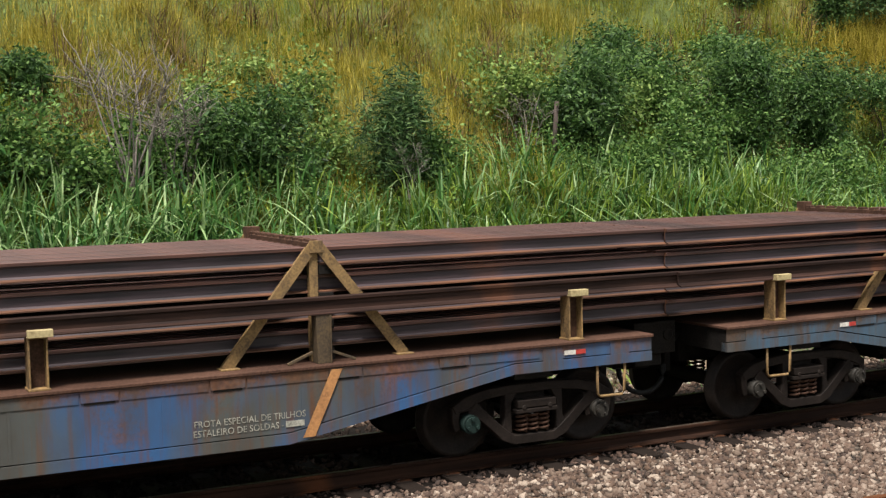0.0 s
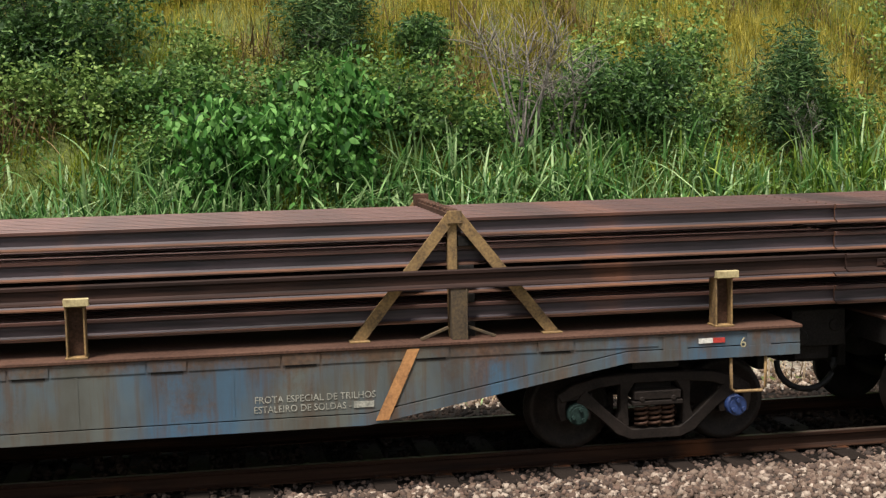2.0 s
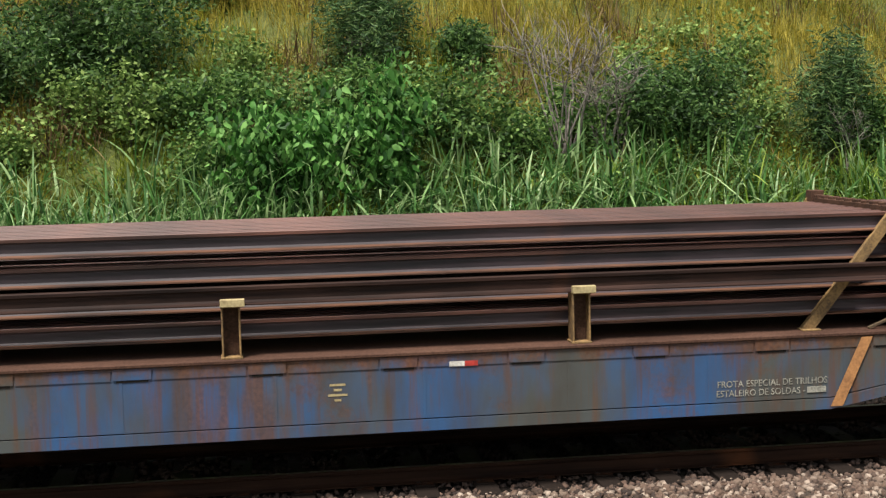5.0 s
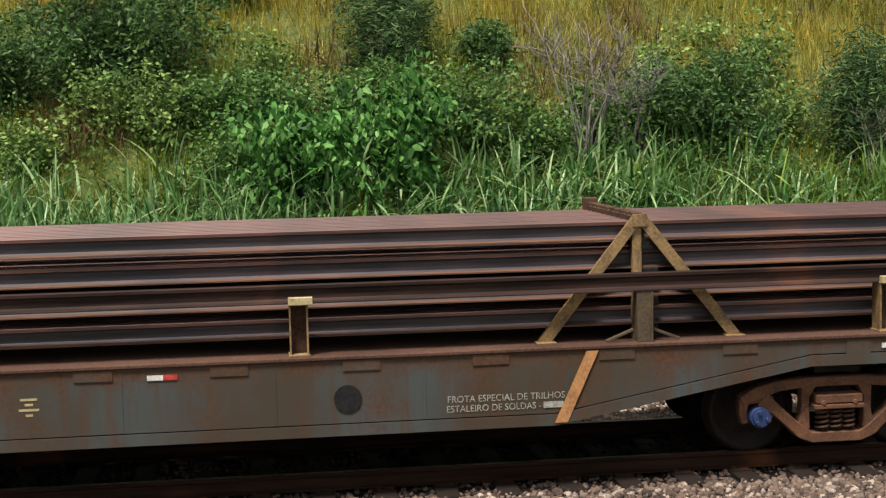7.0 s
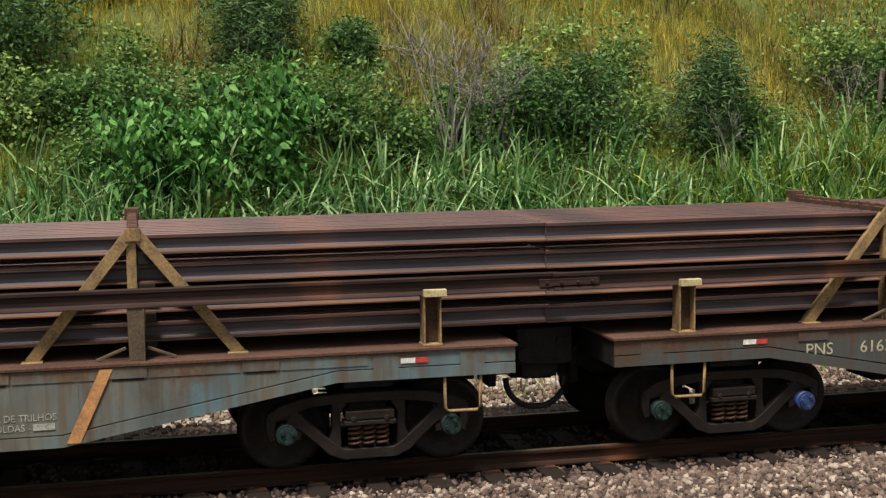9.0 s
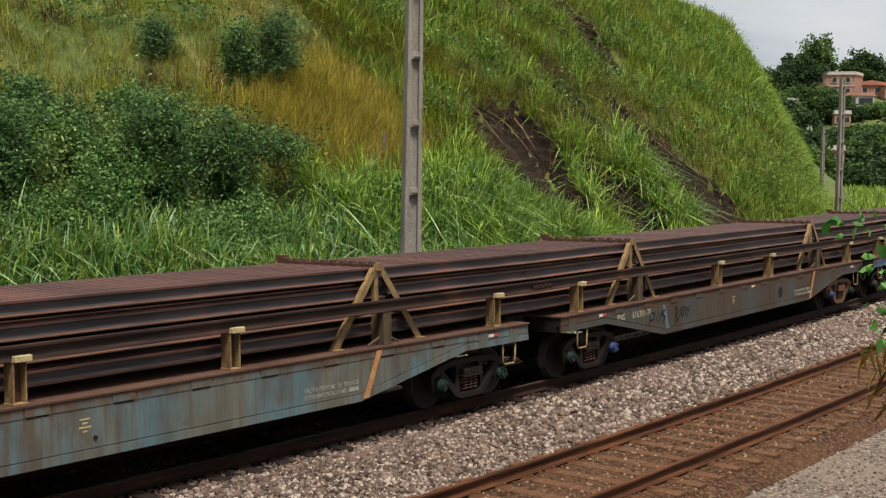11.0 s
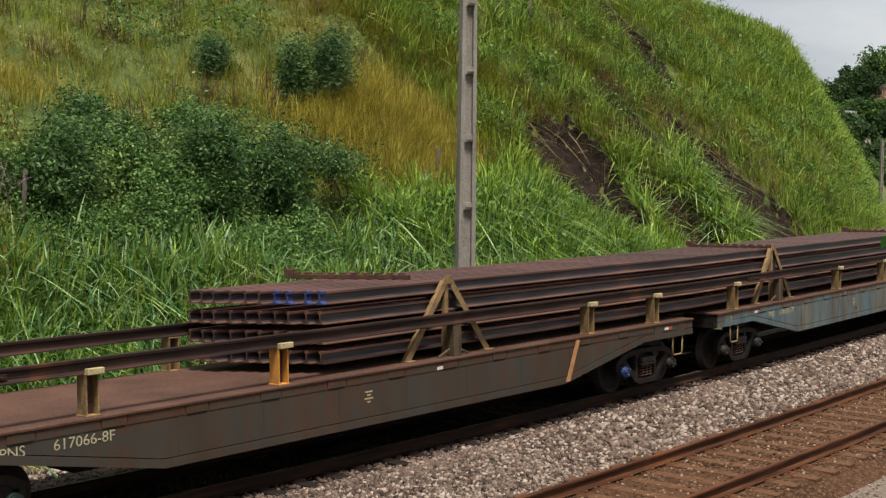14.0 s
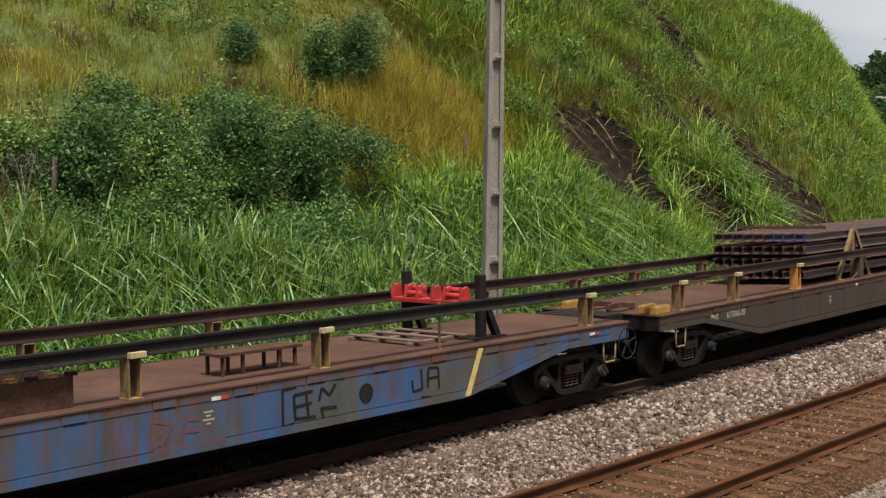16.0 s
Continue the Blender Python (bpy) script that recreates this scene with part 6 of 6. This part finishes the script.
def house(x, y, w, d, top, wall, roof, turn, words, balcony=False, high=2.9):
    z = float(ground_z(x, y)) - 0.6
    storeys = max(1, int(round((top - z - 0.6 - (1.0 if roof is ROOF_TILE else 0.4)) / high)))
    ob = tagged(new("house"), words, "house", "houses of the hillside town")
    H = storeys * high + 0.6
    bm = bmesh.new()
    box(bm, 0, 0, H / 2, w, d, H)
    part("wall", done("wall", bm, wall), ob)
    bm = bmesh.new()
    if roof is ROOF_TILE:
        prism(bm, [(-w / 2 - 0.4, H), (w / 2 + 0.4, H), (w / 2 + 0.4, H + 0.15), (0, H + 1.3), (-w / 2 - 0.4, H + 0.15)], -d / 2 - 0.4, d / 2 + 0.4)
    else:
        box(bm, 0, 0, H + 0.1, w + 0.5, d + 0.5, 0.2)
        for s in (-1, 1):
            box(bm, s * w / 2, 0, H + 0.5, 0.2, d, 0.7)
            box(bm, 0, s * d / 2, H + 0.5, w, 0.2, 0.7)
    part("roof", done("roof", bm, roof), ob)
    for k in range(storeys):
        zc = 0.6 + k * high + 1.5
        bm = bmesh.new()
        box(bm, 0, -d / 2, 0.6 + k * high + 0.0, w + 0.12, 0.2, 0.25)
        part("floor_band", done("floor_band", bm, RENDER_COAT), ob)
        count = max(2, int(w / 3))
        for j in range(count):
            xx = (j + 0.5) / count * w - w / 2
            bm = bmesh.new()
            ww, hh = (w / count - 0.7, 1.7) if (balcony and k == storeys - 1) else (1.2, 1.2)
            box(bm, xx, -d / 2 - 0.02, zc, ww, 0.12, hh)
            win = part("window", done("window", bm, DARK_PANE), ob)
            bm = bmesh.new()
            for s in (-1, 1):
                box(bm, xx + s * (ww / 2 + 0.06), -d / 2 - 0.05, zc, 0.12, 0.2, hh + 0.24)
            box(bm, xx, -d / 2 - 0.05, zc - hh / 2 - 0.06, ww, 0.2, 0.12)
            part("frame", done("frame", bm, RENDER_COAT), win)
    ob.matrix_basis = pose(x, y, z, 0, 0, turn)
    return ob


def polar(az, r):
    return -0.455 + r * math.sin(radians(az)), -0.611 + r * math.cos(radians(az))


for az, r, w, d, top, wall, roof, words, bal in (
    (68.0, 371, 10.5, 9, 27.6, BRICKWORK, RENDER_COAT, "unfinished brick house with a flat roof slab", False),
    (68.7, 352, 8.2, 8, 20.2, RENDER_COAT, BRICKWORK, "pale rendered house with a row of open balconies", True),
    (69.37, 378, 12.5, 9, 25.4, BRICKWORK, ROOF_TILE, "brick house with a clay tile roof", False),
    (70.6, 372, 12.0, 9, 24.0, BRICKWORK, ROOF_TILE, "brick house under orange roof tiles", False),
    (68.16, 322, 3.6, 4, 13.3, BRICKWORK, RENDER_COAT, "small bare brick outbuilding", False),
    (67.75, 225, 4.2, 5, 6.7, BRICKWORK, RENDER_COAT, "low brick house with a flat grey roof", False),
    (66.56, 270, 3.4, 5, 7.4, RENDER_COAT, BRICKWORK, "low pale house among trees", False),
    (65.99, 304, 4.2, 5, 12.6, BRICKWORK, RENDER_COAT, "small brick house among trees", False),
    (70.0, 240, 3.0, 4, 4.0, BRICKWORK, RENDER_COAT, "small brick hut near the line", False),
):
    hx, hy = polar(az, r)
    house(hx, hy, w, d, top, wall, roof, -az + RNG.uniform(-14, 14), words, bal)


def far_tree(az, r, top, half, seed):
    x, y = polar(az, r)
    z = float(ground_z(x, y))
    height = max(2.2, (top - z) * 1.12)
    ob = tagged(new("tree"), "dark green full-crowned tree on the far hillside", "tree", "trees of the far hillside")
    n = 150
    d = RNG.normal(size=(n, 3))
    d /= np.linalg.norm(d, axis=1, keepdims=True)
    lob = 1 + 0.25 * np.sin(4 * d[:, 0] + 5 * d[:, 2] + seed) + 0.15 * np.sin(8 * d[:, 1] + seed * 2)
    q = RNG.uniform(0, 1, n) ** 0.4 * lob
    C = np.stack([d[:, 0] * half * q, d[:, 1] * half * q, height * (0.56 + 0.44 * d[:, 2] * q)], 1)
    part("crown", leaves(C, half * 0.13, 40, half * 0.17, 0.8, LEAF_FAR_FRESH if seed % 3.0 < 1.1 else LEAF_FAR, "crown"), ob)
    part("trunk", limbs(height * 0.7, half * 0.5, 4, BARK, half * 0.07, "trunk"), ob)
    ob.matrix_basis = pose(x, y, z - 0.3)


for j, (az, r, top, half) in enumerate(((68.8, 246, 5.5, 3.6), (69.5, 280, 9.0, 4.0), (70.4, 262, 8.0, 4.0), (69.9, 225, 4.0, 3.2), (68.2, 290, 10.0, 3.6), (67.6, 280, 9.0, 3.4), (70.9, 240, 6.0, 4.0), (71.5, 290, 11.0, 5.0), (68.5, 330, 16.2, 3.0), (69.3, 335, 16.6, 3.2), (66.6, 200, 2.5, 3.4), (68.3, 215, 3.2, 3.0), (66.2, 236, 5.0, 3.6), (67.0, 165, 1.8, 2.4), (69.0, 236, 4.6, 3.4), (70.2, 215, 3.4, 3.6), (67.15, 384, 36.0, 4.6), (67.5, 345, 20.5, 3.6), (68.0, 345, 19.5, 3.2), (66.7, 370, 30.0, 4.5), (66.45, 380, 31.5, 3.2), (66.05, 380, 31.0, 3.4), (65.5, 372, 27.0, 4.4), (64.8, 376, 26.0, 5.0), (66.67, 332, 20.0, 3.6), (67.3, 330, 19.6, 3.6), (67.8, 326, 18.0, 3.2), (66.2, 336, 20.0, 3.6), (68.7, 424, 34.0, 5.0),
                                       (69.3, 424, 34.5, 5.0), (68.6, 256, 7.0, 3.2), (69.1, 258, 7.0, 3.4), (69.6, 300, 10.5, 4.0), (69.0, 304, 10.6, 3.6), (70.2, 298, 10.6, 4.2), (68.66, 210, 2.6, 2.2), (69.2, 208, 2.4, 2.2), (66.9, 300, 11.0, 3.2),
                                       (65.6, 300, 10.0, 4.2), (70.8, 330, 18.0, 4.6), (71.6, 360, 24.0, 5.5), (72.8, 360, 25.0, 6.0), (64.0, 390, 27.0, 5.5), (69.9, 345, 17.5, 2.8), (71.2, 262, 7.5, 4.0), (69.7, 258, 6.5, 3.0), (67.4, 300, 10.0, 2.6))):
    far_tree(az, r, top, half, j * 1.7)

# a yellow track machine waiting far down the line
bm = bmesh.new()
box(bm, 0, 0, 1.15, 5.0, 2.6, 0.5, mat=1)
box(bm, -1.3, 0, 2.2, 2.0, 2.3, 1.7)
box(bm, 1.2, 0, 1.9, 2.2, 1.8, 1.0)
beam(bm, (0.3, 0, 2.4), (3.4, 0, 3.6), 0.3, 0.35)
box(bm, -2.31, 0, 2.45, 0.06, 1.7, 0.8, mat=1)
for x in (-1.6, 1.6):
    for s in (-1, 1):
        rod(bm, (x, s * 0.82, 0.43), (0, 1, 0), 0.43, 0.14, 20, 1)
machine = new("track_machine", done("track_machine", bm, [ORANGE, BLACK_STEEL], 0.02))
machine.matrix_basis = pose(108.5, 36.9, float(ground_z(108.5, 36.9)), 0, 0, 12.8)
tagged(machine, "yellow and black track machine standing far down the line", "track machine")

# ---- crushed stone, nearest the camera's passing ----
scatter_stones("ballast_stones", -4, 17, 10.25, 12.62, 21000, 0.062, STONE_GREY, "loose grey crushed stone between the tracks", shoulder_z)
scatter_stones("ballast_stones", 17, 34, 10.25, 12.62, 9000, 0.085, STONE_GREY, "loose grey crushed stone between the tracks", shoulder_z)
scatter_stones("ballast_stones", 34, 60, 10.25, 12.62, 6000, 0.10, STONE_GREY, "loose grey crushed stone between the tracks", shoulder_z)
scatter_stones("stained_stones", -4, 34, 11.95, 13.6, 13000, 0.056, STONE_RUST, "rust-stained crushed stone beside the loaded track", shoulder_z)
# Stones between the rails, oily and coloured as dark as the shade there.
scatter_stones("oily_stones", -4, 30, 13.2, 15.2, 8000, 0.060, STONE_SHADED, "black crushed stone between the rails, oily and coloured for wagon shade", lambda y: shoulder_z(y) + 0.02, 0.2)
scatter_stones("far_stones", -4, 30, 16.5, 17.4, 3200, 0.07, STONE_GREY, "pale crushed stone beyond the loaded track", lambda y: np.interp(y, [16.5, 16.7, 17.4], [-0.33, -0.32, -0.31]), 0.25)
# The same shade-dark colour carried on beyond the far rail.
scatter_stones("oily_stones", -4, 30, 15.1, 16.6, 5000, 0.060, STONE_SHADED, "crushed stone beyond the loaded track, coloured dark for wagon shade", lambda y: np.interp(y, [15.0, 15.35, 16.6], [-0.192, -0.26, -0.33]), 0.2)
scatter_stones("verge_stones", -4, 30, 17.2, 18.7, 5000, 0.06, STONE_GREY, "dusty crushed stone at the foot of the bank", lambda y: np.interp(y, [17.2, 17.6, 18.4, 18.7], [-0.31, -0.235, 0.09, 0.25]), 0.3)
scatter_stones("fine_stones", 10, 36, 7.6, 10.2, 4500, 0.045, STONE_TAN, "brown fine ballast around the sleepers", shoulder_z, 0.15)
scatter_stones("gravel_stones", 10, 34, 4.6, 7.6, 4500, 0.04, STONE_GREY, "loose gravel beside the empty track", lambda y: np.interp(y, [3, 6.9, 7.3, 7.7], [-0.44, -0.40, -0.395, -0.27]), 0.2)
for x, y, s in ((16.8, 6.2, 0.22), (15.9, 6.7, 0.13)):
    bm = bmesh.new()
    bmesh.ops.create_icosphere(bm, subdivisions=2, radius=s)
    for v in bm.verts:
        v.co = Vector((v.co.x * 1.4, v.co.y * 0.8, v.co.z * 0.4)) * (1 + 0.5 * noise.noise(v.co * 9))
    ob = tagged(new("flat_rock", done("flat_rock", bm, CONCRETE)), "pale flat rock lying on the gravel", "rock")
    ob.matrix_basis = pose(x, y, -0.36, 0, 0, 20)

# ---- what moves ----


def run_at(t):
    """How far the train has run at t, smoothly between the rows."""
    ts, ss = [a for a, _ in RUN], [b for _, b in RUN]
    k = min(max(int(np.searchsorted(ts, t, "right")) - 1, 0), len(ts) - 2)
    h = ts[k + 1] - ts[k]
    u = (t - ts[k]) / h

    def slope(j):
        a, b = max(j - 1, 0), min(j + 1, len(ts) - 1)
        return (ss[b] - ss[a]) / (ts[b] - ts[a])
    m0, m1 = slope(k) * h, slope(k + 1) * h
    return (2 * u ** 3 - 3 * u * u + 1) * ss[k] + (u ** 3 - 2 * u * u + u) * m0 + (3 * u * u - 2 * u ** 3) * ss[k + 1] + (u ** 3 - u * u) * m1


def motions():
    times = [t for t, _ in RUN]
    at = {(k, t): wagon_pose(k, run_at(t)) for k in range(WAGONS) for t in times}
    for ob, k, m in RIDERS:
        walk(ob, [(t, at[k, t] @ m) for t in times])
    turns = [(j / 15, run_at(j / 15) / 0.43) for j in range(241)]
    for ob, x, first in WHEELS:
        walk(ob, [(t, pose(x, 0, 0.43 + RISE, 0, math.degrees(a) + first, 0)) for t, a in turns])


motions()
